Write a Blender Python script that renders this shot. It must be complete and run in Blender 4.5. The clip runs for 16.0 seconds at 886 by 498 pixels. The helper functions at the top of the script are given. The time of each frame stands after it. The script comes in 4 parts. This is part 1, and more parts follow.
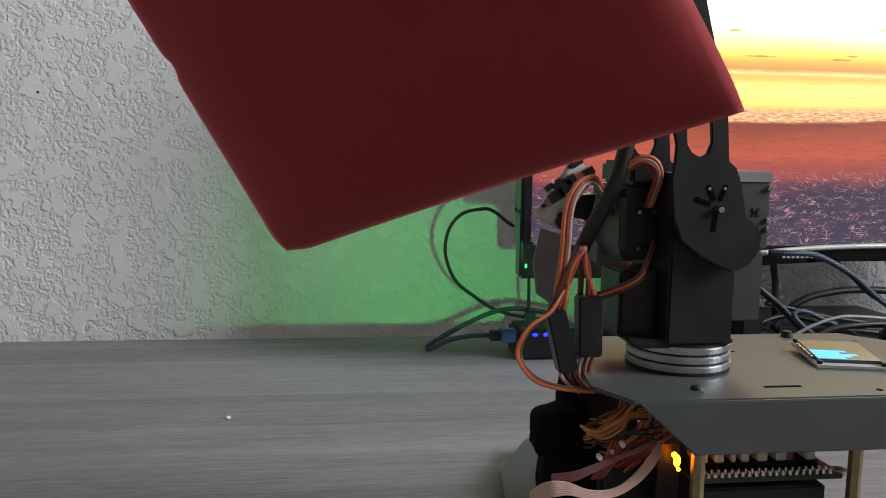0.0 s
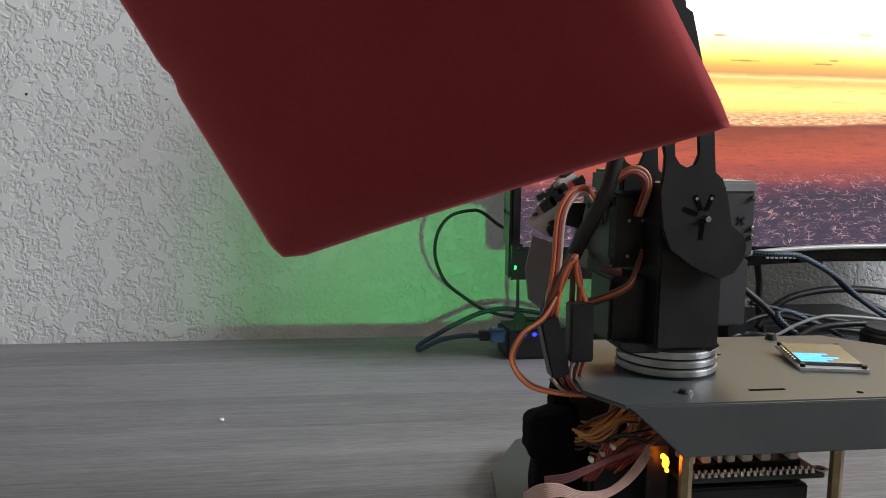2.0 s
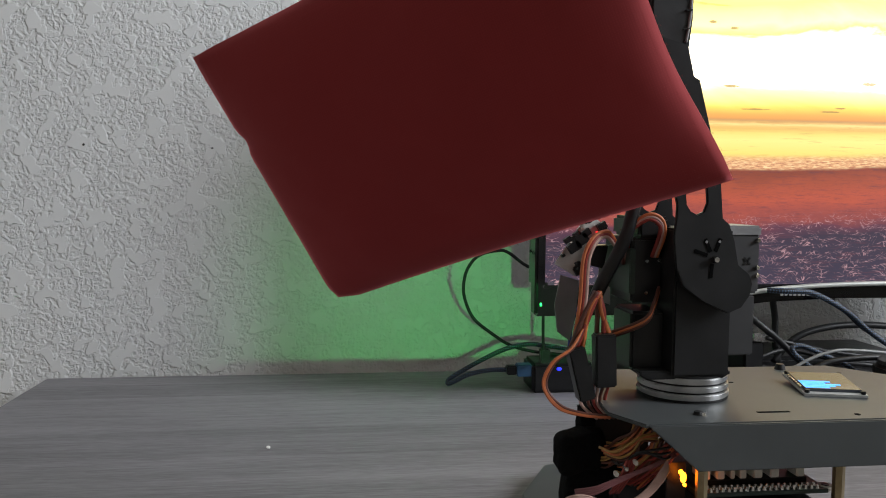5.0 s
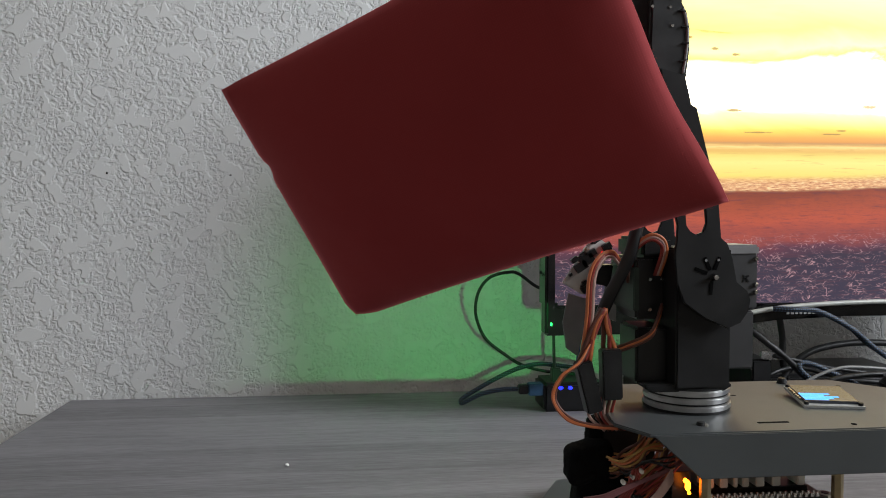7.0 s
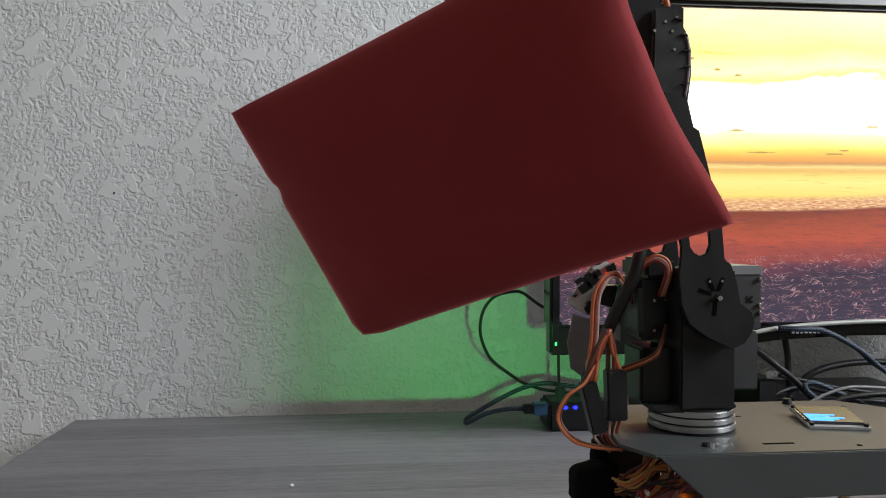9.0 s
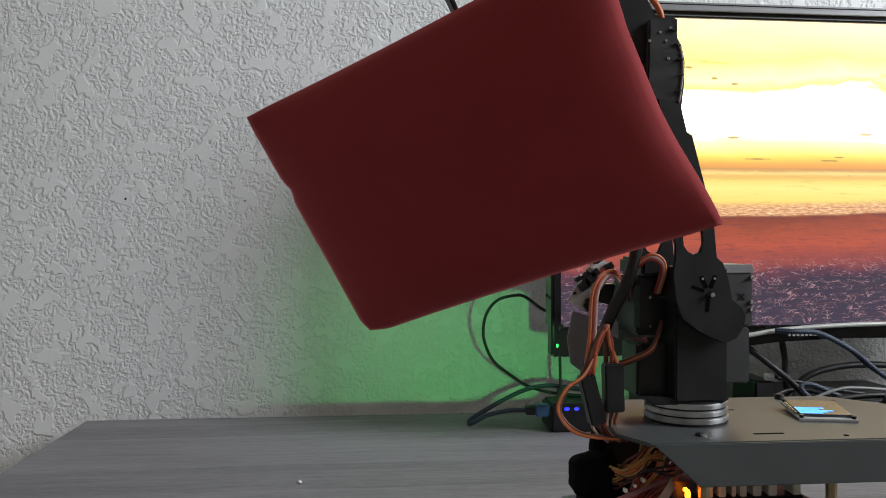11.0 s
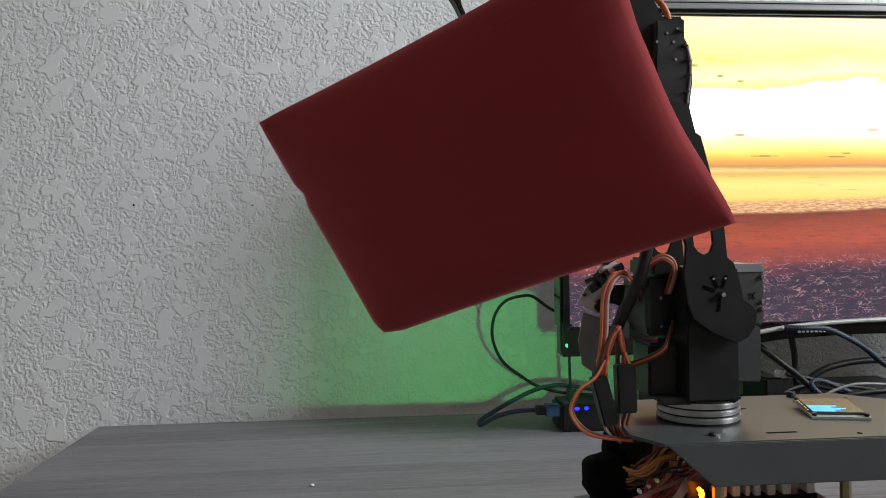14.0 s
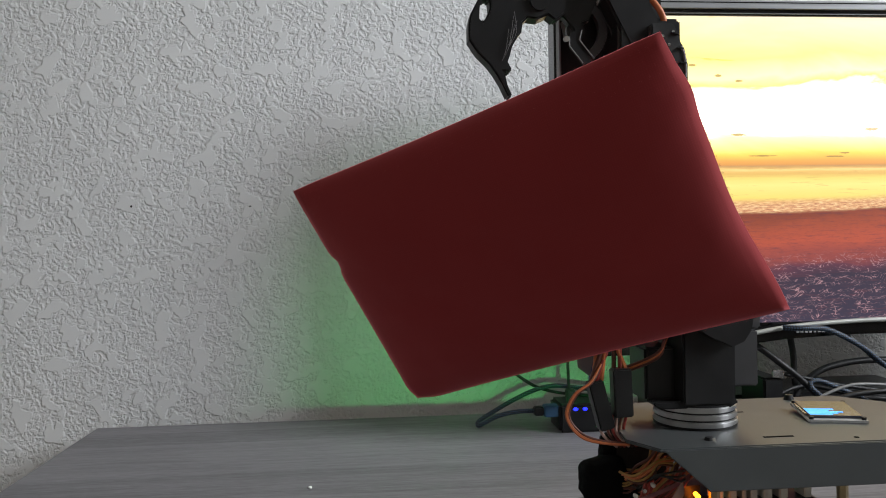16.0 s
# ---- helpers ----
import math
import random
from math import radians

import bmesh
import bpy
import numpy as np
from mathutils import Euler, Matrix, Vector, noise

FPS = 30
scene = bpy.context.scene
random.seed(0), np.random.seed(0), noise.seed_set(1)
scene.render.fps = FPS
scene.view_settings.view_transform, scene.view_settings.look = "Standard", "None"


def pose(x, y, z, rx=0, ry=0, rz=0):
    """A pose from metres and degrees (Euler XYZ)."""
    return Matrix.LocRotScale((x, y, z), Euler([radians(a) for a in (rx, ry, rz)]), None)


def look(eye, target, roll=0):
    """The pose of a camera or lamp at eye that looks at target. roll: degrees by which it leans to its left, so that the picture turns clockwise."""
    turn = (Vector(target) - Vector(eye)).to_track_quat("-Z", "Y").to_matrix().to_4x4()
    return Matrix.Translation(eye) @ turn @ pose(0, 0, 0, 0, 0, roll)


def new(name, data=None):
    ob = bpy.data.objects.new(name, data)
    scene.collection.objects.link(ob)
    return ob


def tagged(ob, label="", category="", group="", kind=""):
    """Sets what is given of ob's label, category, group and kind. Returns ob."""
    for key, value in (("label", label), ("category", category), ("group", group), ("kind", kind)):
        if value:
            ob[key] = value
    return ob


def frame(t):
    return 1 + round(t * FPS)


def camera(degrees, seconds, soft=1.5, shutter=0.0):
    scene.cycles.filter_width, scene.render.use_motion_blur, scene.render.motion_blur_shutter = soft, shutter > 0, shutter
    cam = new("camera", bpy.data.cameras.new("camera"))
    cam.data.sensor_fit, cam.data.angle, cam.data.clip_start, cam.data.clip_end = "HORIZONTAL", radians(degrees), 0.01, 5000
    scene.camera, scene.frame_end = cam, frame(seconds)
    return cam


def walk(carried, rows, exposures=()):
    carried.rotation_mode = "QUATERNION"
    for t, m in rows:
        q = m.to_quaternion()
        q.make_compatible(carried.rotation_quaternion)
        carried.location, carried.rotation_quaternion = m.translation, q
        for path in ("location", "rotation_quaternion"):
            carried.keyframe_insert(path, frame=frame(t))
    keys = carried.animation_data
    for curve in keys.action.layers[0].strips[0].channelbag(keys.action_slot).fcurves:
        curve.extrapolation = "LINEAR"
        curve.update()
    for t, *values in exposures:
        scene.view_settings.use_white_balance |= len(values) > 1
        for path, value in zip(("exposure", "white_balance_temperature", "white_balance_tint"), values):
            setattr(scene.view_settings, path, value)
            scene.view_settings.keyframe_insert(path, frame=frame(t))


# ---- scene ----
cam = camera(60.5, 16.0, soft=1.0)
PATH = [
    (0.0, -0.0168, -0.8202, 0.1867, -7.236, -6.671, 0.926),
    (0.5, -0.0176, -0.8225, 0.1893, -7.411, -6.790, 0.902),
    (1.0, -0.0182, -0.8251, 0.1900, -7.767, -6.886, 0.848),
    (1.5, -0.0192, -0.8249, 0.1912, -8.185, -6.917, 0.827),
    (2.0, -0.0214, -0.8264, 0.1924, -8.308, -6.944, 0.878),
    (2.5, -0.0220, -0.8233, 0.1968, -8.242, -6.756, 0.918),
    (3.0, -0.0255, -0.8217, 0.2005, -8.137, -6.316, 0.796),
    (3.5, -0.0276, -0.8285, 0.2012, -7.872, -5.753, 0.788),
    (6.0, -0.0397, -0.8824, 0.1948, -6.279, -3.065, 0.194),
    (6.5, -0.0397, -0.8840, 0.1960, -6.132, -2.650, 0.057),
    (7.0, -0.0396, -0.8864, 0.1969, -5.943, -2.273, 0.018),
    (7.5, -0.0407, -0.8874, 0.1970, -5.836, -1.880, 0.022),
    (8.0, -0.0413, -0.8902, 0.1990, -5.780, -1.436, -0.006),
    (8.5, -0.0402, -0.8882, 0.1980, -5.704, -1.116, -0.052),
    (9.0, -0.0403, -0.8891, 0.1985, -5.623, -0.913, -0.037),
    (11.5, -0.0438, -0.9086, 0.1930, -5.367, -0.092, -0.014),
    (12.0, -0.0439, -0.9077, 0.1962, -5.224, -0.011, -0.178),
    (12.5, -0.0446, -0.9076, 0.1956, -5.217, 0.036, -0.397),
    (13.0, -0.0454, -0.9077, 0.1950, -5.118, -0.007, -0.485),
    (13.5, -0.0456, -0.9080, 0.1958, -5.081, -0.122, -0.617),
    (14.0, -0.0462, -0.9081, 0.1957, -5.028, -0.239, -0.823),
    (14.5, -0.0452, -0.9066, 0.1955, -4.999, -0.320, -0.866),
    (15.0, -0.0440, -0.9060, 0.1968, -5.003, -0.381, -0.990),
    (15.5, -0.0417, -0.9078, 0.1990, -5.039, -0.401, -0.986),
    (16.0, -0.0434, -0.9069, 0.1990, -4.993, -0.424, -0.992),
]
walk(cam, [(t, pose(x, y, z, 90 + pitch, 0, yaw) @ pose(0, 0, 0, 0, 0, roll)) for t, x, y, z, yaw, pitch, roll in PATH],
     exposures=[(0.0, 0.22), (3.0, 0.22), (6.0, 0.0), (16.0, 0.0)])

# ---- light: a high window beside the desk, the sky outside, the green diode in the robot ----
world = bpy.data.worlds.new("world")
scene.world = world
world.use_nodes = True
wn = world.node_tree
sky = wn.nodes.new("ShaderNodeTexSky")
sky.sky_type = "NISHITA"
sky.sun_disc = False
sky.sun_elevation = radians(35)
sky.sun_rotation = radians(200)
wn.links.new(sky.outputs[0], wn.nodes["Background"].inputs[0])
wn.nodes["Background"].inputs[1].default_value = 0.1

window_light = new("window_light", bpy.data.lights.new("window_light", "AREA"))
window_light.data.shape, window_light.data.size, window_light.data.size_y = "RECTANGLE", 0.62, 0.85
window_light.data.energy = 40.0
window_light.data.color = (0.905, 0.945, 1.0)
window_light.matrix_world = look((1.63, -1.09, 1.02), (-0.2, -0.1, 0.2))

green = new("diode_light", bpy.data.lights.new("diode_light", "SPOT"))
green.data.energy = 2.7
green.data.color = (0.08, 1.0, 0.2)
green.data.spot_size, green.data.spot_blend = radians(72), 1.0
green.data.shadow_soft_size = 0.0001
green.matrix_world = look((0.092, -0.492, 0.088), (0.100, 0.0, 0.06))


# ---- materials ----
def nodes_of(name):
    m = bpy.data.materials.new(name)
    m.use_nodes = True
    return m, m.node_tree, m.node_tree.nodes["Principled BSDF"]


def mat(name, color, rough=0.5, metal=0.0, var=0.15, scale=40.0, bump=0.0, bump_scale=400.0, stretch=(1, 1, 1), spec=0.5):
    """A surface with coarse and fine variation of its colour and gloss, and a fine relief."""
    m, tree, bsdf = nodes_of(name)
    n, link = tree.nodes, tree.links.new
    tc = n.new("ShaderNodeTexCoord")
    mp = n.new("ShaderNodeMapping")
    mp.inputs["Scale"].default_value = stretch
    link(tc.outputs["Object"], mp.inputs[0])
    a = n.new("ShaderNodeTexNoise")
    a.inputs["Scale"].default_value, a.inputs["Detail"].default_value = scale, 6
    link(mp.outputs[0], a.inputs["Vector"])
    ramp = n.new("ShaderNodeMapRange")
    ramp.inputs[1].default_value, ramp.inputs[2].default_value = 0.3, 0.7
    ramp.inputs[3].default_value, ramp.inputs[4].default_value = 1 - var, 1 + var
    link(a.outputs[0], ramp.inputs[0])
    mul = n.new("ShaderNodeVectorMath")
    mul.operation = "MULTIPLY"
    mul.inputs[0].default_value = color
    link(ramp.outputs[0], mul.inputs[1])
    link(mul.outputs[0], bsdf.inputs["Base Color"])
    rr = n.new("ShaderNodeMapRange")
    rr.inputs[3].default_value, rr.inputs[4].default_value = max(rough - 0.08, 0.02), min(rough + 0.08, 1)
    link(a.outputs[0], rr.inputs[0])
    link(rr.outputs[0], bsdf.inputs["Roughness"])
    bsdf.inputs["Metallic"].default_value = metal
    bsdf.inputs["Specular IOR Level"].default_value = spec
    if bump:
        b = n.new("ShaderNodeTexNoise")
        b.inputs["Scale"].default_value, b.inputs["Detail"].default_value = bump_scale, 4
        link(mp.outputs[0], b.inputs["Vector"])
        bp = n.new("ShaderNodeBump")
        bp.inputs["Strength"].default_value, bp.inputs["Distance"].default_value = bump, 0.001
        link(b.outputs[0], bp.inputs["Height"])
        link(bp.outputs[0], bsdf.inputs["Normal"])
    return m


def glow(name, color, strength):
    m, tree, bsdf = nodes_of(name)
    bsdf.inputs["Base Color"].default_value = (*color, 1)
    bsdf.inputs["Emission Color"].default_value = (*color, 1)
    bsdf.inputs["Emission Strength"].default_value = strength
    return m


def wall_paint():
    """White paint over a knocked-down plaster texture: flat islands with crisp rims among rough hollows."""
    m, tree, bsdf = nodes_of("textured_wall_paint")
    n, link = tree.nodes, tree.links.new
    tc = n.new("ShaderNodeTexCoord")
    warp = n.new("ShaderNodeTexNoise")
    warp.inputs["Scale"].default_value, warp.inputs["Detail"].default_value = 160, 3
    link(tc.outputs["Object"], warp.inputs["Vector"])
    off = n.new("ShaderNodeVectorMath")
    off.operation = "MULTIPLY_ADD"
    off.inputs[1].default_value = (0.006, 0.006, 0.006)
    link(warp.outputs["Color"], off.inputs[0])
    link(tc.outputs["Object"], off.inputs[2])
    big = n.new("ShaderNodeTexNoise")
    big.inputs["Scale"].default_value, big.inputs["Detail"].default_value, big.inputs["Roughness"].default_value = 50, 2.6, 0.55
    link(off.outputs[0], big.inputs["Vector"])
    plateau = n.new("ShaderNodeMapRange")
    plateau.interpolation_type = "SMOOTHSTEP"
    plateau.inputs[1].default_value, plateau.inputs[2].default_value = 0.505, 0.575
    link(big.outputs[0], plateau.inputs[0])
    fine = n.new("ShaderNodeTexNoise")
    fine.inputs["Scale"].default_value, fine.inputs["Detail"].default_value = 230, 2.5
    link(off.outputs[0], fine.inputs["Vector"])
    crumbs = n.new("ShaderNodeMapRange")
    crumbs.interpolation_type = "SMOOTHSTEP"
    crumbs.inputs[1].default_value, crumbs.inputs[2].default_value = 0.41, 0.60
    link(fine.outputs[0], crumbs.inputs[0])
    top = n.new("ShaderNodeMath")
    top.operation = "MAXIMUM"
    half = n.new("ShaderNodeMath")
    half.operation = "MULTIPLY"
    half.inputs[1].default_value = 0.85
    link(crumbs.outputs[0], half.inputs[0])
    link(plateau.outputs[0], top.inputs[0])
    link(half.outputs[0], top.inputs[1])
    bp = n.new("ShaderNodeBump")
    bp.inputs["Strength"].default_value, bp.inputs["Distance"].default_value = 1.0, 0.0013
    link(top.outputs[0], bp.inputs["Height"])
    link(bp.outputs[0], bsdf.inputs["Normal"])
    tone = n.new("ShaderNodeTexNoise")
    tone.inputs["Scale"].default_value, tone.inputs["Detail"].default_value = 3, 5
    link(tc.outputs["Object"], tone.inputs["Vector"])
    ramp = n.new("ShaderNodeMix")
    ramp.data_type = "RGBA"
    ramp.inputs[6].default_value, ramp.inputs[7].default_value = (0.70, 0.71, 0.71, 1), (0.78, 0.78, 0.77, 1)
    link(tone.outputs[0], ramp.inputs[0])
    link(ramp.outputs[2], bsdf.inputs["Base Color"])
    bsdf.inputs["Roughness"].default_value = 0.62
    return m


def grey_wood():
    """Grey wood-print laminate with long grain along the desk."""
    m, tree, bsdf = nodes_of("grey_wood_laminate")
    n, link = tree.nodes, tree.links.new
    tc = n.new("ShaderNodeTexCoord")

    def streaks(sx, sy, scale, detail):
        mp = n.new("ShaderNodeMapping")
        mp.inputs["Scale"].default_value = (sx, sy, 1)
        t = n.new("ShaderNodeTexNoise")
        t.inputs["Scale"].default_value, t.inputs["Detail"].default_value = scale, detail
        t.inputs["Distortion"].default_value = 0.4
        link(tc.outputs["Object"], mp.inputs[0])
        link(mp.outputs[0], t.inputs["Vector"])
        return t.outputs[0]

    # printed boards: long tone patches, sharp-edged bands, and grain from long hairs to short dashes
    sep = n.new("ShaderNodeSeparateXYZ")
    link(tc.outputs["Object"], sep.inputs[0])
    wave = n.new("ShaderNodeMath")
    wave.operation = "MULTIPLY_ADD"
    wave.inputs[1].default_value, wave.inputs[2].default_value = 0.016, 0.0
    link(streaks(2.2, 3.0, 1.0, 2), wave.inputs[0])
    across = n.new("ShaderNodeMath")
    across.operation = "ADD"
    link(sep.outputs[1], across.inputs[0])
    link(wave.outputs[0], across.inputs[1])
    band = n.new("ShaderNodeTexVoronoi")
    band.voronoi_dimensions = "1D"
    band.inputs["Scale"].default_value = 17.0
    link(across.outputs[0], band.inputs["W"])
    split = n.new("ShaderNodeSeparateColor")
    link(band.outputs["Color"], split.inputs[0])
    hair = streaks(3.0, 110, 5.0, 4)
    total = None
    for value, weight in ((split.outputs[0], 0.22), (streaks(1.0, 16, 1.8, 4), 0.30), (streaks(2.5, 7, 1.6, 4), 0.55), (streaks(1.5, 60, 3.0, 6), 0.40), (hair, 0.50), (streaks(13.0, 200, 6.0, 4), 0.80)):
        add = n.new("ShaderNodeMath")
        add.operation = "MULTIPLY_ADD"
        add.inputs[1].default_value = weight
        link(value, add.inputs[0])
        if total is None:
            add.inputs[2].default_value = 0.0
        else:
            link(total, add.inputs[2])
        total = add.outputs[0]
    ramp = n.new("ShaderNodeValToRGB")
    ramp.color_ramp.elements[0].position, ramp.color_ramp.elements[0].color = 0.62, (0.140, 0.134, 0.141, 1)
    ramp.color_ramp.elements[1].position, ramp.color_ramp.elements[1].color = 0.98, (0.280, 0.271, 0.283, 1)
    mid = n.new("ShaderNodeMath")
    mid.operation = "MULTIPLY"
    mid.inputs[1].default_value = 0.58
    link(total, mid.inputs[0])
    link(mid.outputs[0], ramp.inputs[0])
    link(ramp.outputs[0], bsdf.inputs["Base Color"])
    bsdf.inputs["Roughness"].default_value = 0.62
    bsdf.inputs["Specular IOR Level"].default_value = 0.2
    bp = n.new("ShaderNodeBump")
    bp.inputs["Strength"].default_value, bp.inputs["Distance"].default_value = 0.3, 0.0004
    link(hair, bp.inputs["Height"])
    link(bp.outputs[0], bsdf.inputs["Normal"])
    return m


def red_weave():
    """Red woven polyester with a fine square weave and faint folds."""
    m, tree, bsdf = nodes_of("red_woven_fabric")
    n, link = tree.nodes, tree.links.new
    tc = n.new("ShaderNodeTexCoord")
    hs = []
    for axis in ("X", "Z"):
        w = n.new("ShaderNodeTexWave")
        w.bands_direction = axis
        w.inputs["Scale"].default_value, w.inputs["Distortion"].default_value = 300, 2.2
        w.inputs["Detail"].default_value = 1
        link(tc.outputs["Object"], w.inputs["Vector"])
        hs.append(w.outputs["Fac"])
    mx = n.new("ShaderNodeMath")
    mx.operation = "MULTIPLY"
    link(hs[0], mx.inputs[0])
    link(hs[1], mx.inputs[1])
    bp = n.new("ShaderNodeBump")
    bp.inputs["Strength"].default_value, bp.inputs["Distance"].default_value = 0.03, 0.0004
    link(mx.outputs[0], bp.inputs["Height"])
    fold = n.new("ShaderNodeTexNoise")
    fold.inputs["Scale"].default_value, fold.inputs["Detail"].default_value = 18, 3
    link(tc.outputs["Object"], fold.inputs["Vector"])
    bp2 = n.new("ShaderNodeBump")
    bp2.inputs["Strength"].default_value, bp2.inputs["Distance"].default_value = 0.35, 0.004
    link(fold.outputs[0], bp2.inputs["Height"])
    link(bp.outputs[0], bp2.inputs["Normal"])
    link(bp2.outputs[0], bsdf.inputs["Normal"])
    ramp = n.new("ShaderNodeMix")
    ramp.data_type = "RGBA"
    ramp.inputs[6].default_value, ramp.inputs[7].default_value = (0.252, 0.0180, 0.020, 1), (0.275, 0.0208, 0.0232, 1)
    link(mx.outputs[0], ramp.inputs[0])
    link(ramp.outputs[2], bsdf.inputs["Base Color"])
    bsdf.inputs["Roughness"].default_value = 0.9
    bsdf.inputs["Sheen Weight"].default_value = 1.0
    bsdf.inputs["Sheen Roughness"].default_value = 0.45
    bsdf.inputs["Sheen Tint"].default_value = (1.0, 0.26, 0.29, 1)
    return m


def sunset_screen(width, height):
    """The lit panel: a sunset over the sea, wet sand and dark foam-streaked ground in front."""
    m, tree, bsdf = nodes_of("lit_sunset_panel")
    n, link = tree.nodes, tree.links.new
    tc = n.new("ShaderNodeTexCoord")
    sep = n.new("ShaderNodeSeparateXYZ")
    link(tc.outputs["Object"], sep.inputs[0])

    def noise_at(sx, sz, detail, rough=0.55, dist=0.0):
        mp = n.new("ShaderNodeMapping")
        mp.inputs["Scale"].default_value = (sx, 1, sz)
        t = n.new("ShaderNodeTexNoise")
        t.inputs["Scale"].default_value, t.inputs["Detail"].default_value = 1, detail
        t.inputs["Roughness"].default_value, t.inputs["Distortion"].default_value = rough, dist
        link(tc.outputs["Object"], mp.inputs[0])
        link(mp.outputs[0], t.inputs["Vector"])
        return t.outputs[0]

    def math_node(op, a, b, c=None):
        t = n.new("ShaderNodeMath")
        t.operation = op
        for k, v in enumerate((a, b, c)):
            if v is None:
                continue
            if isinstance(v, (int, float)):
                t.inputs[k].default_value = v
            else:
                link(v, t.inputs[k])
        return t.outputs[0]

    def ramp(fac, stops):
        r = n.new("ShaderNodeValToRGB")
        e = r.color_ramp.elements
        while len(e) < len(stops):
            e.new(0.5)
        for k, (p, c) in enumerate(stops):
            e[k].position, e[k].color = p, (*c, 1)
        link(fac, r.inputs[0])
        return r.outputs[0]

    def blend(fac, a, b, kind="MIX"):
        t = n.new("ShaderNodeMix")
        t.data_type, t.blend_type = "RGBA", kind
        if isinstance(fac, (int, float)):
            t.inputs[0].default_value = fac
        else:
            link(fac, t.inputs[0])
        for k, v in ((6, a), (7, b)):
            if isinstance(v, tuple):
                t.inputs[k].default_value = (*v, 1)
            else:
                link(v, t.inputs[k])
        return t.outputs[2]

    # height on the panel, 0 at its foot and 1 at its top, with the shore line falling to one side
    v = math_node("MULTIPLY_ADD", sep.outputs[2], 1 / height, 0.5)
    cloud = noise_at(6, 16, 6, 0.6, 0.9)
    calm = math_node("MINIMUM", math_node("MAXIMUM", math_node("MULTIPLY_ADD", v, 6.0, -3.09), 0.04), 1.0)
    vw = math_node("MULTIPLY_ADD", math_node("MULTIPLY", math_node("SUBTRACT", cloud, 0.5), calm), 0.15, v)
    sky_c = ramp(vw, [(0.515, (0.90, 0.40, 0.11)), (0.530, (1.0, 0.50, 0.12)), (0.553, (1.2, 0.86, 0.16)), (0.60, (1.8, 1.6, 0.7)), (0.65, (4.4, 4.1, 3.2)),
                      (0.75, (4.4, 4.1, 3.2)), (0.785, (1.6, 1.3, 0.32)), (0.81, (1.8, 1.6, 0.70)), (0.88, (1.6, 1.35, 0.36)),
                      (0.95, (1.6, 1.4, 0.58)), (1.0, (1.2, 1.0, 0.72))])
    dark_cloud = ramp(noise_at(16, 90, 4, 0.5, 0.2), [(0.66, (0, 0, 0)), (0.72, (1, 1, 1))])
    sky_c = blend(math_node("MULTIPLY", dark_cloud, 0.55), sky_c, (0.75, 0.45, 0.10))
    ragged = math_node("MULTIPLY_ADD", noise_at(150, 500, 4, 0.6), 2.4, -1.2)
    for cx, cz, a, b in ((-0.1335, 0.034, 0.0095, 0.0014), (0.0025, 0.039, 0.0090, 0.0021), (-0.026, 0.016, 0.0060, 0.0010), (-0.036, 0.0125, 0.0120, 0.0009),
                         (-0.179, 0.101, 0.0045, 0.0016), (-0.153, 0.091, 0.0045, 0.0016), (-0.132, 0.086, 0.0045, 0.0016), (-0.110, 0.0135, 0.0160, 0.0009)):
        gx = math_node("POWER", math_node("MULTIPLY", math_node("ADD", sep.outputs[0], -cx), 1 / a), 2)
        gz = math_node("POWER", math_node("MULTIPLY", math_node("ADD", sep.outputs[2], -cz), 1 / b), 2)
        away = math_node("ADD", math_node("ADD", gx, gz), ragged)
        sky_c = blend(ramp(away, [(0.35, (0.85, 0.85, 0.85)), (0.95, (0, 0, 0))]), sky_c, (0.50, 0.30, 0.09))
    rip = noise_at(30, 420, 5, 0.65)
    deep = math_node("MULTIPLY_ADD", math_node("SUBTRACT", rip, 0.5), 0.016, v)
    sea = ramp(deep, [(0.395, (1.0, 0.62, 0.22)), (0.405, (1.0, 0.80, 0.20)), (0.45, (1.1, 0.92, 0.30)), (0.472, (1.0, 0.80, 0.22)), (0.484, (0.92, 0.58, 0.16)),
                      (0.492, (0.95, 0.60, 0.18)), (0.500, (1.1, 0.80, 0.30)), (0.506, (0.85, 0.50, 0.16)), (0.515, (0.60, 0.32, 0.14))])
    dents = ramp(noise_at(26, 420, 4, 0.6), [(0.60, (0, 0, 0)), (0.72, (1, 1, 1))])
    sea = blend(math_node("MULTIPLY", dents, 0.5), sea, (0.62, 0.30, 0.08))
    shore = math_node("MULTIPLY_ADD", math_node("ADD", sep.outputs[0], 0.072), -0.10, v)
    shore = math_node("MULTIPLY_ADD", math_node("SUBTRACT", noise_at(6, 8, 3), 0.5), 0.03, shore)
    foam = ramp(noise_at(130, 800, 5, 0.7), [(0.36, (0.50, 0.17, 0.09)), (0.50, (0.85, 0.45, 0.22)), (0.62, (1.05, 0.78, 0.42))])
    sand = ramp(math_node("MULTIPLY_ADD", math_node("SUBTRACT", noise_at(14, 60, 5), 0.5), 0.10, shore),
                [(0.0, (0.050, 0.042, 0.072)), (0.15, (0.048, 0.036, 0.060)), (0.185, (0.13, 0.045, 0.07)), (0.205, (0.30, 0.068, 0.062)), (0.27, (0.52, 0.10, 0.055)), (0.33, (0.40, 0.085, 0.042)), (0.355, (0.28, 0.065, 0.035))])
    web = n.new("ShaderNodeTexVoronoi")
    web.feature = "DISTANCE_TO_EDGE"
    mpv = n.new("ShaderNodeMapping")
    mpv.inputs["Scale"].default_value = (150, 1, 400)
    wv = n.new("ShaderNodeTexNoise")
    wv.inputs["Scale"].default_value = 40
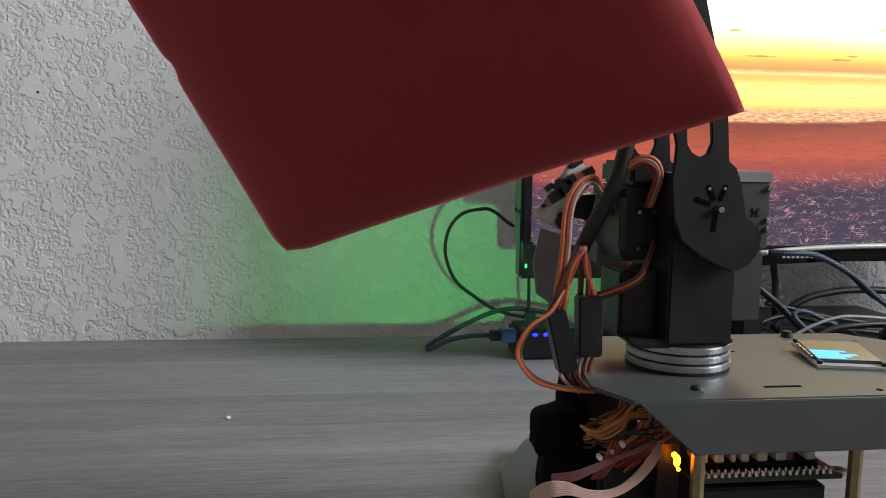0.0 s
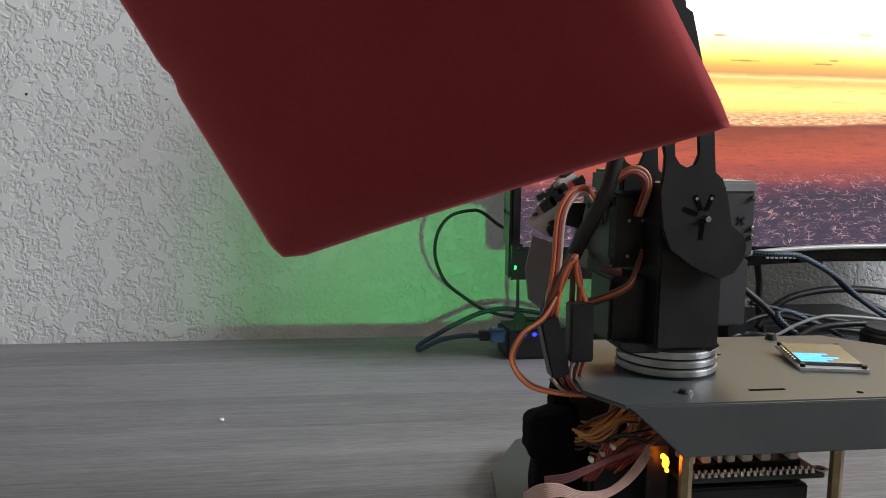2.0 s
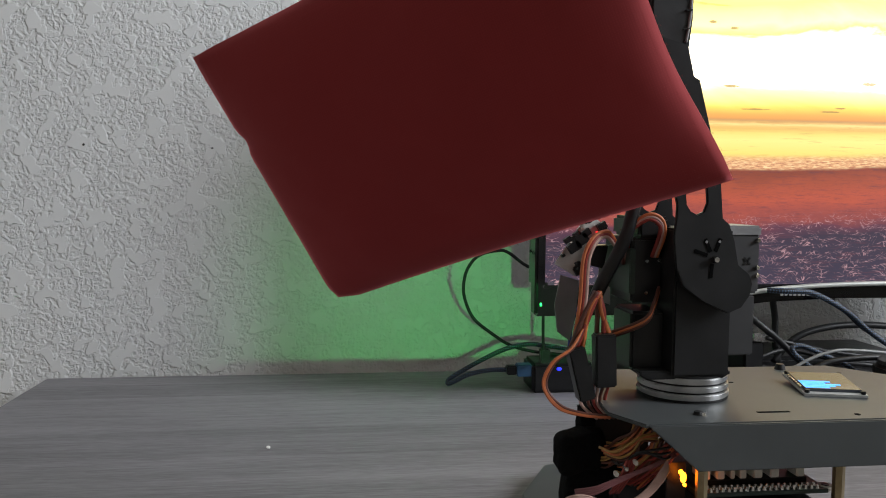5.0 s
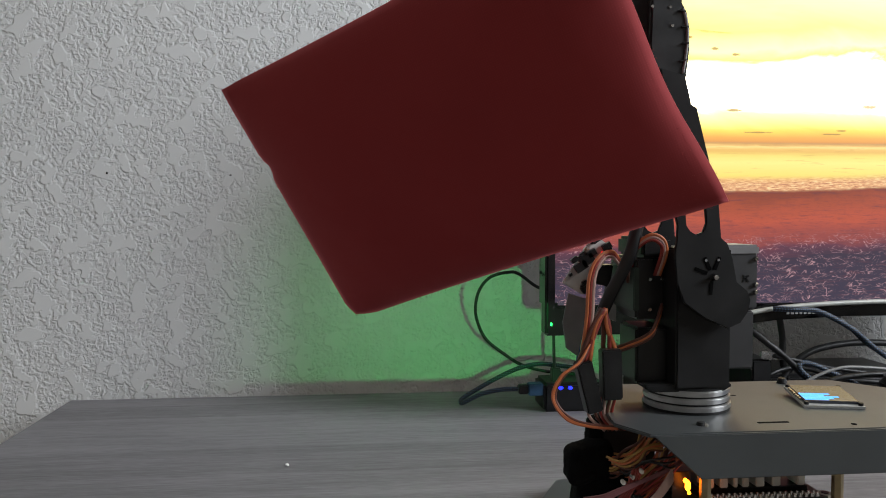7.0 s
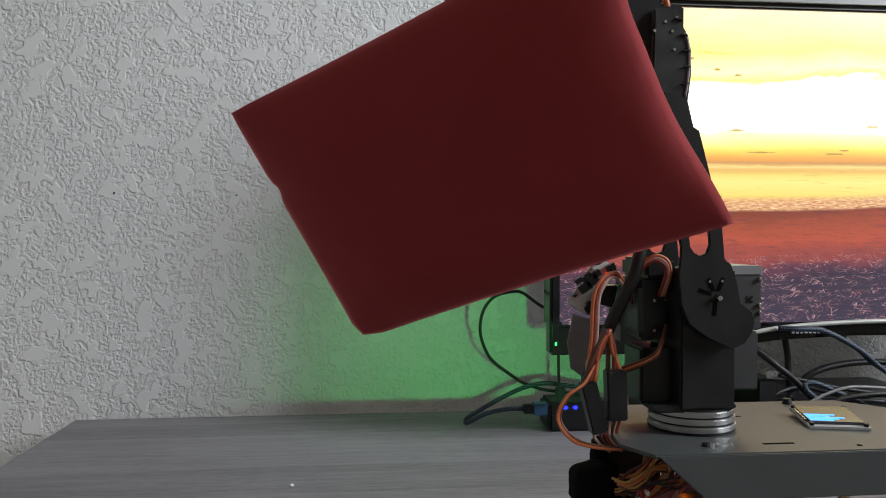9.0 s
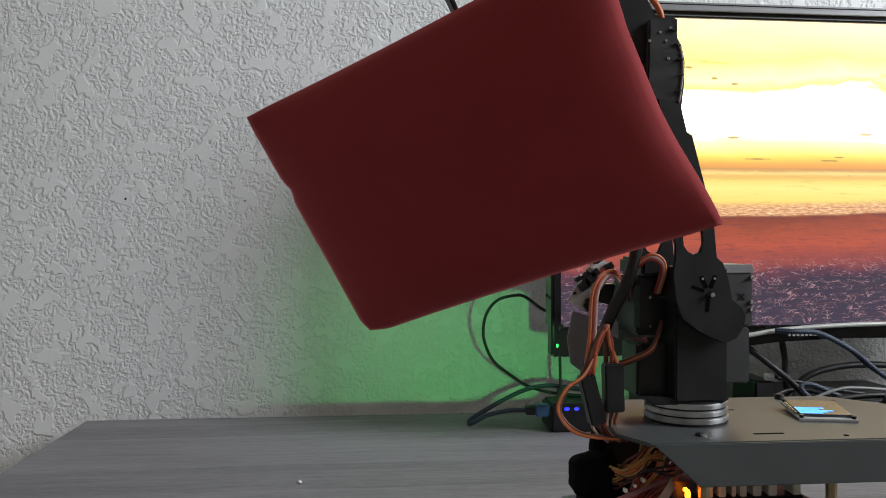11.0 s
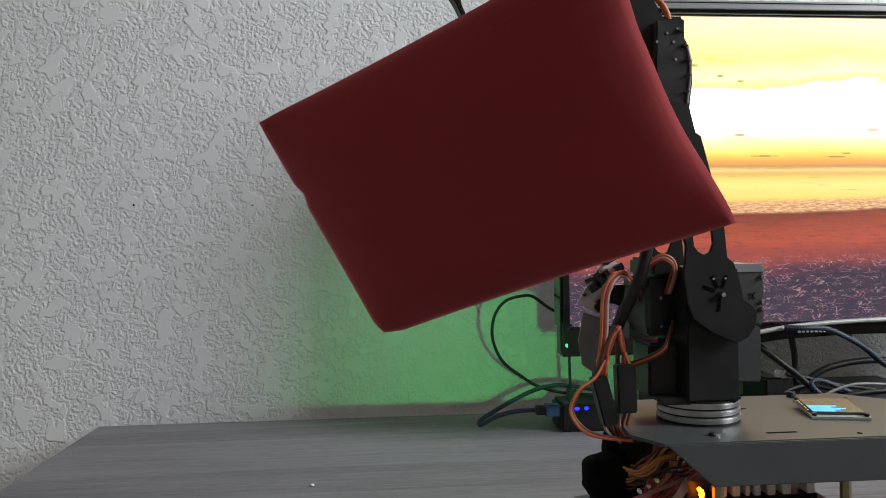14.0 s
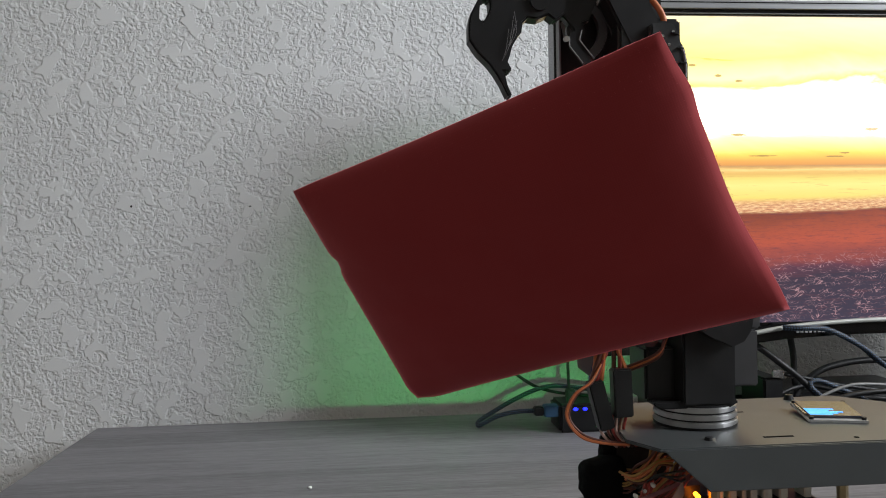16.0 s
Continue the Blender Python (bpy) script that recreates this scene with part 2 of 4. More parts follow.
    link(tc.outputs["Object"], wv.inputs["Vector"])
    wadd = n.new("ShaderNodeVectorMath")
    wadd.operation = "MULTIPLY_ADD"
    wadd.inputs[1].default_value = (0.03, 0, 0.03)
    link(wv.outputs["Color"], wadd.inputs[0])
    link(tc.outputs["Object"], wadd.inputs[2])
    link(wadd.outputs[0], mpv.inputs[0])
    link(mpv.outputs[0], web.inputs["Vector"])
    web.inputs["Scale"].default_value = 1
    lines = ramp(web.outputs["Distance"], [(0.0, (1, 1, 1)), (0.050, (0, 0, 0))])
    broken = ramp(noise_at(60, 230, 4, 0.6), [(0.47, (0, 0, 0)), (0.56, (1, 1, 1))])
    low = ramp(shore, [(0.20, (1, 1, 1)), (0.235, (0, 0, 0))])
    lace = math_node("MULTIPLY", math_node("MULTIPLY", lines, broken), low)
    grains = ramp(noise_at(160, 600, 4, 0.75), [(0.52, (0, 0, 0)), (0.70, (1, 1, 1))])
    sand = blend(math_node("MULTIPLY", grains, 0.35), sand, (0.10, 0.035, 0.05))
    streaks = ramp(noise_at(34, 380, 6, 0.7), [(0.52, (0, 0, 0)), (0.66, (1, 1, 1))])
    sand = blend(math_node("MULTIPLY", streaks, 0.6), sand, (0.13, 0.045, 0.06))
    sand = blend(lace, sand, (0.62, 0.36, 0.38))
    step = lambda x, e, w: ramp(x, [(e - w, (0, 0, 0)), (e + w, (1, 1, 1))])
    low_part = blend(step(shore, 0.365, 0.003), sand, foam)
    low_part = blend(step(shore, 0.40, 0.012), low_part, sea)
    picture = blend(step(v, 0.515, 0.001), low_part, sky_c)
    bsdf.inputs["Base Color"].default_value = (0.01, 0.01, 0.012, 1)
    bsdf.inputs["Roughness"].default_value = 0.35
    bsdf.inputs["Specular IOR Level"].default_value = 0.25
    link(picture, bsdf.inputs["Emission Color"])
    bsdf.inputs["Emission Strength"].default_value = 1.0
    return m


WALL = wall_paint()
PLAIN = mat("plain_room_paint", (0.55, 0.53, 0.49), 0.7, var=0.05, scale=3)
FLOOR = mat("brown_floor", (0.22, 0.16, 0.11), 0.5, var=0.2, scale=6)
WOOD = grey_wood()
RED = red_weave()
STEEL_GREY = mat("grey_painted_sheet", (0.066, 0.072, 0.073), 0.42, 0.1, var=0.06, scale=30, bump=0.05, bump_scale=2500, spec=0.36)
BLACK_METAL = mat("black_anodised_metal", (0.014, 0.014, 0.0144), 0.46, var=0.25, scale=60, bump=0.04, bump_scale=1500, spec=0.24)
BLACK_PLASTIC = mat("black_plastic", (0.012, 0.012, 0.0125), 0.36, var=0.25, scale=80, bump=0.05, bump_scale=1200, spec=0.35)
ELBOW_BLACK = mat("satin_black_cover", (0.026, 0.027, 0.028), 0.4, var=0.3, scale=90, bump=0.03, bump_scale=1400, spec=0.35)
GREY_PLASTIC = mat("dark_grey_plastic", (0.040, 0.040, 0.042), 0.45, var=0.12, scale=60)
MID_GREY = mat("mid_grey_plastic", (0.21, 0.21, 0.215), 0.5, var=0.12, scale=90)
DISPLAY_BOARD = mat("grey_display_board", (0.42, 0.42, 0.41), 0.45, var=0.15, scale=200)
BOARD_GREY = mat("pale_grey_board", (0.50, 0.51, 0.48), 0.5, var=0.15, scale=150)
VELVET = mat("black_velvet", (0.006, 0.006, 0.006), 0.95, var=0.3, scale=300, bump=0.5, bump_scale=1800, spec=0.1)
ALU = mat("turned_aluminium", (0.44, 0.44, 0.44), 0.36, 1.0, var=0.15, scale=90)
STEEL = mat("steel", (0.55, 0.54, 0.52), 0.25, 1.0, var=0.2, scale=300)
BRASS = mat("dull_brass", (0.36, 0.29, 0.17), 0.4, 0.9, var=0.2, scale=200)
WIRE_ORANGE = mat("orange_wire", (0.54, 0.15, 0.05), 0.45, var=0.1, scale=200)
WIRE_RED = mat("red_wire", (0.28, 0.035, 0.025), 0.45, var=0.1, scale=200)
WIRE_BROWN = mat("brown_wire", (0.10, 0.030, 0.018), 0.45, var=0.1, scale=200)
WIRE_YELLOW = mat("yellow_wire", (0.40, 0.22, 0.06), 0.45, var=0.1, scale=200)
WIRE_PINK = mat("pale_pink_wire", (0.50, 0.32, 0.27), 0.5, var=0.1, scale=200)
RUBBER = mat("black_rubber", (0.007, 0.007, 0.0075), 0.5, var=0.2, scale=100)
GREY_LIP = mat("smoky_grey_lip", (0.25, 0.255, 0.26), 0.3, 0.1, var=0.35, scale=25, stretch=(0.15, 1, 9))
WIRE_BLUE = mat("blue_wire", (0.02, 0.045, 0.25), 0.45, var=0.1, scale=200)
WIRE_MAUVE = mat("mauve_ribbon", (0.26, 0.10, 0.11), 0.5, var=0.1, scale=200)
TRANSLUCENT = mat("cloudy_plastic", (0.34, 0.36, 0.35), 0.4, var=0.2, scale=120)
BRAID = mat("blue_black_braid", (0.028, 0.044, 0.066), 0.6)
bt = BRAID.node_tree
braid_wave = []
for axis in ("X", "Y", "Z"):
    w = bt.nodes.new("ShaderNodeTexWave")
    w.bands_direction = axis
    w.inputs["Scale"].default_value, w.inputs["Distortion"].default_value = 140, 3.0
    bt.links.new(bt.nodes["Texture Coordinate"].outputs["Object"], w.inputs["Vector"])
    braid_wave.append(w.outputs["Fac"])
braid_a = bt.nodes.new("ShaderNodeMath")
braid_a.operation = "MULTIPLY"
bt.links.new(braid_wave[0], braid_a.inputs[0])
bt.links.new(braid_wave[2], braid_a.inputs[1])
braid_ramp = bt.nodes.new("ShaderNodeValToRGB")
braid_ramp.color_ramp.elements[0].position, braid_ramp.color_ramp.elements[0].color = 0.18, (0.008, 0.011, 0.016, 1)
braid_ramp.color_ramp.elements[1].position, braid_ramp.color_ramp.elements[1].color = 0.60, (0.075, 0.125, 0.21, 1)
bt.links.new(braid_a.outputs[0], braid_ramp.inputs[0])
bt.links.new(braid_ramp.outputs[0], bt.nodes["Principled BSDF"].inputs["Base Color"])
BLUE_PLUG = mat("blue_plug", (0.028, 0.09, 0.18), 0.4, var=0.1)
SLOT_SHADE = mat("slot_shade", (0.002, 0.002, 0.002), 0.9, var=0.1, spec=0.05)
GREY_CABLE = mat("light_grey_cable", (0.20, 0.205, 0.205), 0.45, var=0.1)
GLOSS_BLACK = mat("gloss_black_bezel", (0.0035, 0.0035, 0.004), 0.12, var=0.15, scale=20)
CLEAR_LIP = mat("silvery_clear_lip", (0.40, 0.41, 0.38), 0.38, 0.1, var=0.2, scale=30, stretch=(1, 1, 6))
WHITE_PLASTIC = mat("white_plastic", (0.74, 0.71, 0.64), 0.5, var=0.08, scale=200)
PCB = mat("dark_green_board", (0.015, 0.030, 0.022), 0.4, var=0.3, scale=300)
LETTER = mat("pale_lettering", (0.34, 0.34, 0.34), 0.5, var=0.05)
CRUMB = mat("white_crumb", (0.75, 0.74, 0.70), 0.8, var=0.1)
SPECK = mat("dark_speck", (0.03, 0.028, 0.025), 0.8, var=0.1)
ORANGE_GLOW = glow("orange_diode_glow", (1.0, 0.21, 0.008), 11.0)
BLUE_GLOW = glow("blue_diode_glow", (0.012, 0.02, 1.0), 4.0)
GREEN_GLOW = glow("green_diode_glow", (0.02, 0.8, 0.12), 3.0)
RED_GLOW = glow("red_diode_glow", (0.9, 0.02, 0.02), 2.0)
OLED_BLUE = glow("blue_oled_pixels", (0.05, 0.32, 0.95), 1.5)
OLED_GLASS = mat("dark_display_glass", (0.05, 0.055, 0.07), 0.16, var=0.05)


# ---- mesh helpers ----
ORIGIN = {}


def thing(name, at, label, category, group=""):
    """An Empty at the thing's base; its parts are drawn in world places and kept relative to it."""
    ob = new(name)
    ob.location = at
    ORIGIN[ob] = Vector(at)
    return tagged(ob, label, category, group)


def part(name, bm, material, parent=None, label="", smooth=False, origin=None):
    """One mesh object from a bmesh drawn in world places, under parent; its origin is its parent's unless told."""
    base = ORIGIN.get(parent, Vector()) if parent else Vector()
    o = Vector(origin) if origin is not None else base
    bmesh.ops.translate(bm, verts=bm.verts, vec=-o)
    bmesh.ops.recalc_face_normals(bm, faces=bm.faces)
    me = bpy.data.meshes.new(name)
    bm.to_mesh(me)
    bm.free()
    for p in me.polygons:
        p.use_smooth = smooth
    me.materials.append(material)
    ob = new(name, me)
    ob.location = o - base
    if parent:
        ob.parent = parent
    ORIGIN[ob] = o
    return tagged(ob, label) if label else ob


def box(x0, x1, y0, y1, z0, z1, bevel=0.0, bm=None, turn=None):
    bm2 = bmesh.new()
    bmesh.ops.create_cube(bm2, size=1)
    bmesh.ops.scale(bm2, verts=bm2.verts, vec=(x1 - x0, y1 - y0, z1 - z0))
    if bevel:
        bmesh.ops.bevel(bm2, geom=bm2.edges[:], offset=bevel, segments=2, affect="EDGES")
    c = Vector(((x0 + x1) / 2, (y0 + y1) / 2, (z0 + z1) / 2))
    bmesh.ops.transform(bm2, matrix=Matrix.Translation(c) @ (turn or Matrix()), verts=bm2.verts)
    return merged(bm, bm2)


def merged(bm, bm2):
    if bm is None:
        return bm2
    me = bpy.data.meshes.new("join")
    bm2.to_mesh(me)
    bm2.free()
    bm.from_mesh(me)
    bpy.data.meshes.remove(me)
    return bm


def sheet(outline, y0, y1, bevel=0.0, bm=None, holes=(), axis="y"):
    """A flat sheet cut to an outline of (x, z) corners and given thickness from y0 to y1 (or (x, y) corners along z)."""
    bm2 = bmesh.new()
    spin = (lambda a, b, d: (a, d, b)) if axis == "y" else (lambda a, b, d: (a, b, d))
    edges = []
    for ring in (outline, *holes):
        vs = [bm2.verts.new(spin(a, b, y0)) for a, b in ring]
        edges += [bm2.edges.new((vs[k], vs[(k + 1) % len(vs)])) for k in range(len(vs))]
    bmesh.ops.triangle_fill(bm2, use_beauty=True, use_dissolve=True, edges=edges)
    out = bmesh.ops.extrude_face_region(bm2, geom=bm2.faces[:])
    moved = [g for g in out["geom"] if isinstance(g, bmesh.types.BMVert)]
    bmesh.ops.translate(bm2, verts=moved, vec=spin(0, 0, y1 - y0))
    if bevel:
        bmesh.ops.recalc_face_normals(bm2, faces=bm2.faces)
        sharp = [e for e in bm2.edges if len(e.link_faces) == 2 and e.calc_face_angle() > 1.2]
        bmesh.ops.bevel(bm2, geom=sharp, offset=bevel, segments=2, affect="EDGES")
    return merged(bm, bm2)


def cyl(a, b, r, r2=None, seg=20, bm=None):
    """A rod from a to b."""
    bm2 = bmesh.new()
    a, b = Vector(a), Vector(b)
    bmesh.ops.create_cone(bm2, cap_ends=True, segments=seg, radius1=r, radius2=r if r2 is None else r2, depth=(b - a).length)
    q = (b - a).to_track_quat("Z", "Y").to_matrix().to_4x4()
    bmesh.ops.transform(bm2, matrix=Matrix.Translation((a + b) / 2) @ q, verts=bm2.verts)
    return merged(bm, bm2)


def smooth_line(points, steps=6):
    p = [Vector(v) for v in points]
    p = [2 * p[0] - p[1]] + p + [2 * p[-1] - p[-2]]
    out = []
    for k in range(1, len(p) - 2):
        for s in range(steps):
            t = s / steps
            a, b, c, d = p[k - 1:k + 3]
            out.append(0.5 * (2 * b + (c - a) * t + (2 * a - 5 * b + 4 * c - d) * t * t + (3 * b - a - 3 * c + d) * t ** 3))
    return out + [p[-2]]


def tube(points, r, seg=8, bm=None, flat=1.0, steps=6):
    """A cable along a smooth line through points."""
    line = smooth_line(points, steps)
    bm2 = bmesh.new()
    rings, ref = [], None
    for k, c in enumerate(line):
        d = (line[min(k + 1, len(line) - 1)] - line[max(k - 1, 0)]).normalized()
        if ref is None:
            ref = d.orthogonal().normalized()
        ref = (ref - d * ref.dot(d)).normalized()
        side = d.cross(ref)
        rings.append([bm2.verts.new(c + r * (math.cos(2 * math.pi * s / seg) * ref + flat * math.sin(2 * math.pi * s / seg) * side)) for s in range(seg)])
    for a, b in zip(rings, rings[1:]):
        for s in range(seg):
            bm2.faces.new((a[s], a[(s + 1) % seg], b[(s + 1) % seg], b[s]))
    bm2.faces.new(rings[0][::-1])
    bm2.faces.new(rings[-1])
    return merged(bm, bm2)


def structure(name, bm, material, label=""):
    return tagged(part(name, bm, material), label, kind="structure")


# ---- the room ----
structure("wall_back", box(-1.5, 1.8, 0.0, 0.12, -0.74, 1.78), WALL, "white painted wall with knocked-down plaster texture")
right = box(1.7, 1.8, -2.6, 0.0, -0.74, 0.58)
box(1.7, 1.8, -2.6, 0.0, 1.46, 1.78, bm=right)
box(1.7, 1.8, -0.73, 0.0, 0.58, 1.46, bm=right)
box(1.7, 1.8, -2.6, -1.45, 0.58, 1.46, bm=right)
structure("wall_right", right, PLAIN)
structure("wall_front", box(-1.5, 1.8, -2.7, -2.6, -0.74, 1.78), PLAIN)
structure("wall_left", box(-1.6, -1.5, -2.7, 0.12, -0.74, 1.78), PLAIN)
structure("floor", box(-1.6, 1.8, -2.7, 0.12, -0.84, -0.74), FLOOR)
structure("ceiling", box(-1.6, 1.8, -2.7, 0.12, 1.78, 1.88), PLAIN)

# dark specks on the wall
for x, z, r in ((-0.325, 0.248, 0.0016), (-0.190, 0.2465, 0.0013)):
    b = bmesh.new()
    bmesh.ops.create_icosphere(b, subdivisions=1, radius=r)
    bmesh.ops.transform(b, matrix=Matrix.Translation((x, -0.0005, z)) @ Matrix.Diagonal((1.4 if r < 0.0015 else 0.9, 0.5, 0.6 if r < 0.0015 else 1, 1)), verts=b.verts)
    tagged(part("wall_speck", b, SPECK), "small dark speck of dirt on white wall", "speck")

# ---- the desk ----
desk = thing("desk", (0.4, -0.34, -0.74), "grey wood-grain laminate desk against the white wall", "desk")
part("desktop", box(-0.358, 1.15, -0.66, -0.031, -0.026, 0.0, 0.0015), WOOD, desk)
for x in (-0.32, 1.08):
    for y in (-0.62, -0.08):
        part("leg", box(x, x + 0.04, y, y + 0.04, -0.74, -0.026, 0.001), BLACK_METAL, desk)

b = bmesh.new()
bmesh.ops.create_icosphere(b, subdivisions=2, radius=0.0017)
for v in b.verts:
    v.co *= 1 + 0.35 * noise.noise(v.co * 700)
    v.co.z *= 0.7
bmesh.ops.translate(b, verts=b.verts, vec=(-0.101, -0.279, 0.0012))
tagged(part("crumb", b, CRUMB), "small white crumb lying on grey desk", "crumb")

# ---- the monitor ----
MX0, MX1, MZ0, MZ1, MY = 0.126, 0.80, 0.089, 0.428, -0.205
SX0, SX1, SZ0, SZ1 = MX0 + 0.0095, MX1 - 0.0185, 0.117, 0.413
monitor = thing("monitor", (0.62, -0.17, 0.0), "black flat monitor showing a bright beach sunset", "monitor")
frame_mesh = sheet([(MX0, MZ0), (0.24, 0.0895), (0.30, 0.095), (0.35, 0.1005), (0.42, 0.1035), (MX1, 0.1035), (MX1, MZ1), (MX0, MZ1)], MY, MY + 0.018, 0.0025, holes=[[(SX0, SZ0), (SX1, SZ0), (SX1, SZ1), (SX0, SZ1)]])
part("bezel", frame_mesh, GLOSS_BLACK, monitor)
part("back_cover", box(MX0 + 0.004, MX1 - 0.004, MY + 0.0185, MY + 0.05, 0.108, MZ1 - 0.004, 0.008), GLOSS_BLACK, monitor)
panel_mid = (0.4405, MY + 0.006, (SZ0 + SZ1) / 2)
part("panel", box(SX0, SX1, MY + 0.005, MY + 0.012, SZ0, SZ1), sunset_screen(SX1 - SX0, SZ1 - SZ0), monitor, "lit panel with an orange sunset over the sea", origin=panel_mid)
part("lower_lip", tube([(MX0 + 0.15, MY - 0.001, 0.103), (0.31, MY - 0.003, 0.107), (0.35, MY - 0.004, 0.113), (0.40, MY - 0.004, 0.1165), (0.46, MY - 0.004, 0.118), (0.56, MY - 0.004, 0.118), (MX1, MY - 0.003, 0.116)], 0.0023), CLEAR_LIP, monitor, "silvery translucent lip along the bezel", smooth=True)
part("top_lip", box(MX0, MX1, MY - 0.003, MY + 0.006, 0.4145, 0.4275, 0.004), GREY_LIP, monitor)
for k, x in enumerate((0.3595, 0.3638, 0.3681, 0.3724, 0.3767, 0.3810, 0.3853)):
    part("maker_mark", box(x, x + 0.0027, MY - 0.0008, MY + 0.001, 0.1066, 0.1108), LETTER, monitor)
part("power_light", box(MX0 + 0.0045, MX0 + 0.0062, MY - 0.0006, MY + 0.001, 0.0985, 0.1015), GREEN_GLOW, monitor, "small green power light")
part("stand_neck", box(0.60, 0.65, -0.15, -0.12, 0.012, 0.2, 0.004), BLACK_PLASTIC, monitor)
part("stand_foot", box(0.52, 0.73, -0.24, -0.05, 0.0, 0.012, 0.004), GLOSS_BLACK, monitor)

# ---- hub and cables on the desk ----
hub = thing("usb_hub", (0.165, -0.135, 0.0), "small black usb hub with two blue lights", "usb hub")
part("hub_body", box(0.142, 0.206, -0.136, -0.092, 0.0, 0.030, 0.003), BLACK_PLASTIC, hub)
part("hub_light", box(0.1562, 0.1615, -0.1372, -0.134, 0.0232, 0.0266, 0.0010), BLUE_GLOW, hub, "blue light")
part("hub_light", box(0.1665, 0.1715, -0.1372, -0.134, 0.0232, 0.0266, 0.0010), BLUE_GLOW, hub, "blue light")


def cable(points, r, material, label, smooth=True):
    return tagged(part("cable", tube(points, r), material, smooth=smooth), label, "cable", "desk cables")


cable([(0.21, -0.16, 0.13), (0.175, -0.12, 0.128), (0.150, -0.09, 0.122), (0.125, -0.09, 0.138), (0.113, -0.09, 0.140), (0.094, -0.09, 0.135), (0.082, -0.09, 0.121), (0.078, -0.09, 0.102),
       (0.081, -0.09, 0.085), (0.090, -0.09, 0.068), (0.107, -0.09, 0.054), (0.125, -0.09, 0.042), (0.145, -0.09, 0.035), (0.168, -0.095, 0.032), (0.2, -0.1, 0.03)], 0.0017, RUBBER, "thin black cable looping up behind monitor")
usb = thing("usb_cable", (0.1, -0.1, 0.0), "blue-black braided usb cable bent on the desk", "cable", "desk cables")
part("cord", tube([(0.20, -0.09, 0.034), (0.165, -0.1, 0.041), (0.145, -0.1, 0.043), (0.123, -0.1, 0.039), (0.098, -0.1, 0.028), (0.075, -0.1, 0.0155), (0.062, -0.102, 0.008), (0.061, -0.106, 0.0045), (0.066, -0.11, 0.0075),
                   (0.081, -0.115, 0.016), (0.100, -0.12, 0.021), (0.118, -0.125, 0.0225)], 0.0024), BRAID, usb, smooth=True)
part("plug", box(0.117, 0.127, -0.131, -0.121, 0.018, 0.027, 0.001), BLACK_PLASTIC, usb)
part("plug_shell", box(0.127, 0.1425, -0.1325, -0.1195, 0.0165, 0.0285, 0.001), BLUE_PLUG, usb, "blue plug shell")
cable([(0.147, -0.152, 0.10), (0.148, -0.150, 0.07), (0.149, -0.148, 0.052), (0.151, -0.146, 0.036)], 0.0015, RUBBER, "thin black cable hanging from monitor into hub")
part("plug", box(0.1465, 0.1555, -0.150, -0.141, 0.034, 0.048, 0.001), BLACK_PLASTIC, hub)
cable([(0.300, -0.18, 0.112), (0.326, -0.19, 0.094), (0.347, -0.2, 0.076), (0.366, -0.2, 0.061), (0.384, -0.2, 0.044), (0.41, -0.2, 0.026), (0.45, -0.2, 0.008)], 0.0032, RUBBER, "thick black cable running down behind monitor")
cable([(0.378, -0.16, 0.110), (0.379, -0.16, 0.095), (0.382, -0.16, 0.077), (0.382, -0.163, 0.049), (0.39, -0.168, 0.012)], 0.0033, RUBBER, "black cable hanging straight from the monitor")
cable([(0.375, -0.172, 0.036), (0.388, -0.17, 0.051), (0.401, -0.17, 0.061), (0.421, -0.17, 0.068), (0.456, -0.17, 0.072), (0.507, -0.17, 0.069), (0.58, -0.17, 0.055)], 0.0034, RUBBER, "thick black cable arching over the others")
cable([(0.341, -0.214, 0.113), (0.356, -0.222, 0.113), (0.377, -0.222, 0.112), (0.397, -0.222, 0.104), (0.419, -0.222, 0.091), (0.440, -0.222, 0.074), (0.469, -0.222, 0.056), (0.52, -0.222, 0.03)], 0.0026, BRAID, "blue-black braided cable crossing in front of monitor")
cable([(0.412, -0.205, 0.102), (0.428, -0.205, 0.090), (0.447, -0.206, 0.074), (0.48, -0.206, 0.058), (0.53, -0.2, 0.045)], 0.0027, RUBBER, "black cable hanging below monitor")
cable([(0.440, -0.242, 0.022), (0.408, -0.24, 0.046), (0.382, -0.24, 0.058), (0.363, -0.24, 0.066), (0.353, -0.24, 0.0655), (0.354, -0.242, 0.059), (0.371, -0.246, 0.045), (0.395, -0.25, 0.028), (0.42, -0.25, 0.012)], 0.0022, BRAID, "blue-black braided cable bent in a loop")
cable([(0.322, -0.262, 0.034), (0.334, -0.26, 0.047), (0.345, -0.26, 0.053), (0.357, -0.26, 0.059), (0.374, -0.26, 0.0645), (0.392, -0.26, 0.066), (0.437, -0.26, 0.062), (0.50, -0.26, 0.052)], 0.0014, GREY_CABLE, "light grey cable among the black ones")
cable([(0.352, -0.252, 0.032), (0.370, -0.25, 0.049), (0.394, -0.25, 0.0555), (0.445, -0.25, 0.056), (0.52, -0.25, 0.045)], 0.0027, RUBBER, "black cable curving over the tangle")
cable([(0.350, -0.2, 0.066), (0.369, -0.2, 0.062), (0.409, -0.2, 0.053), (0.450, -0.2, 0.047), (0.52, -0.2, 0.038)], 0.0020, RUBBER, "thin black cable sloping below monitor")
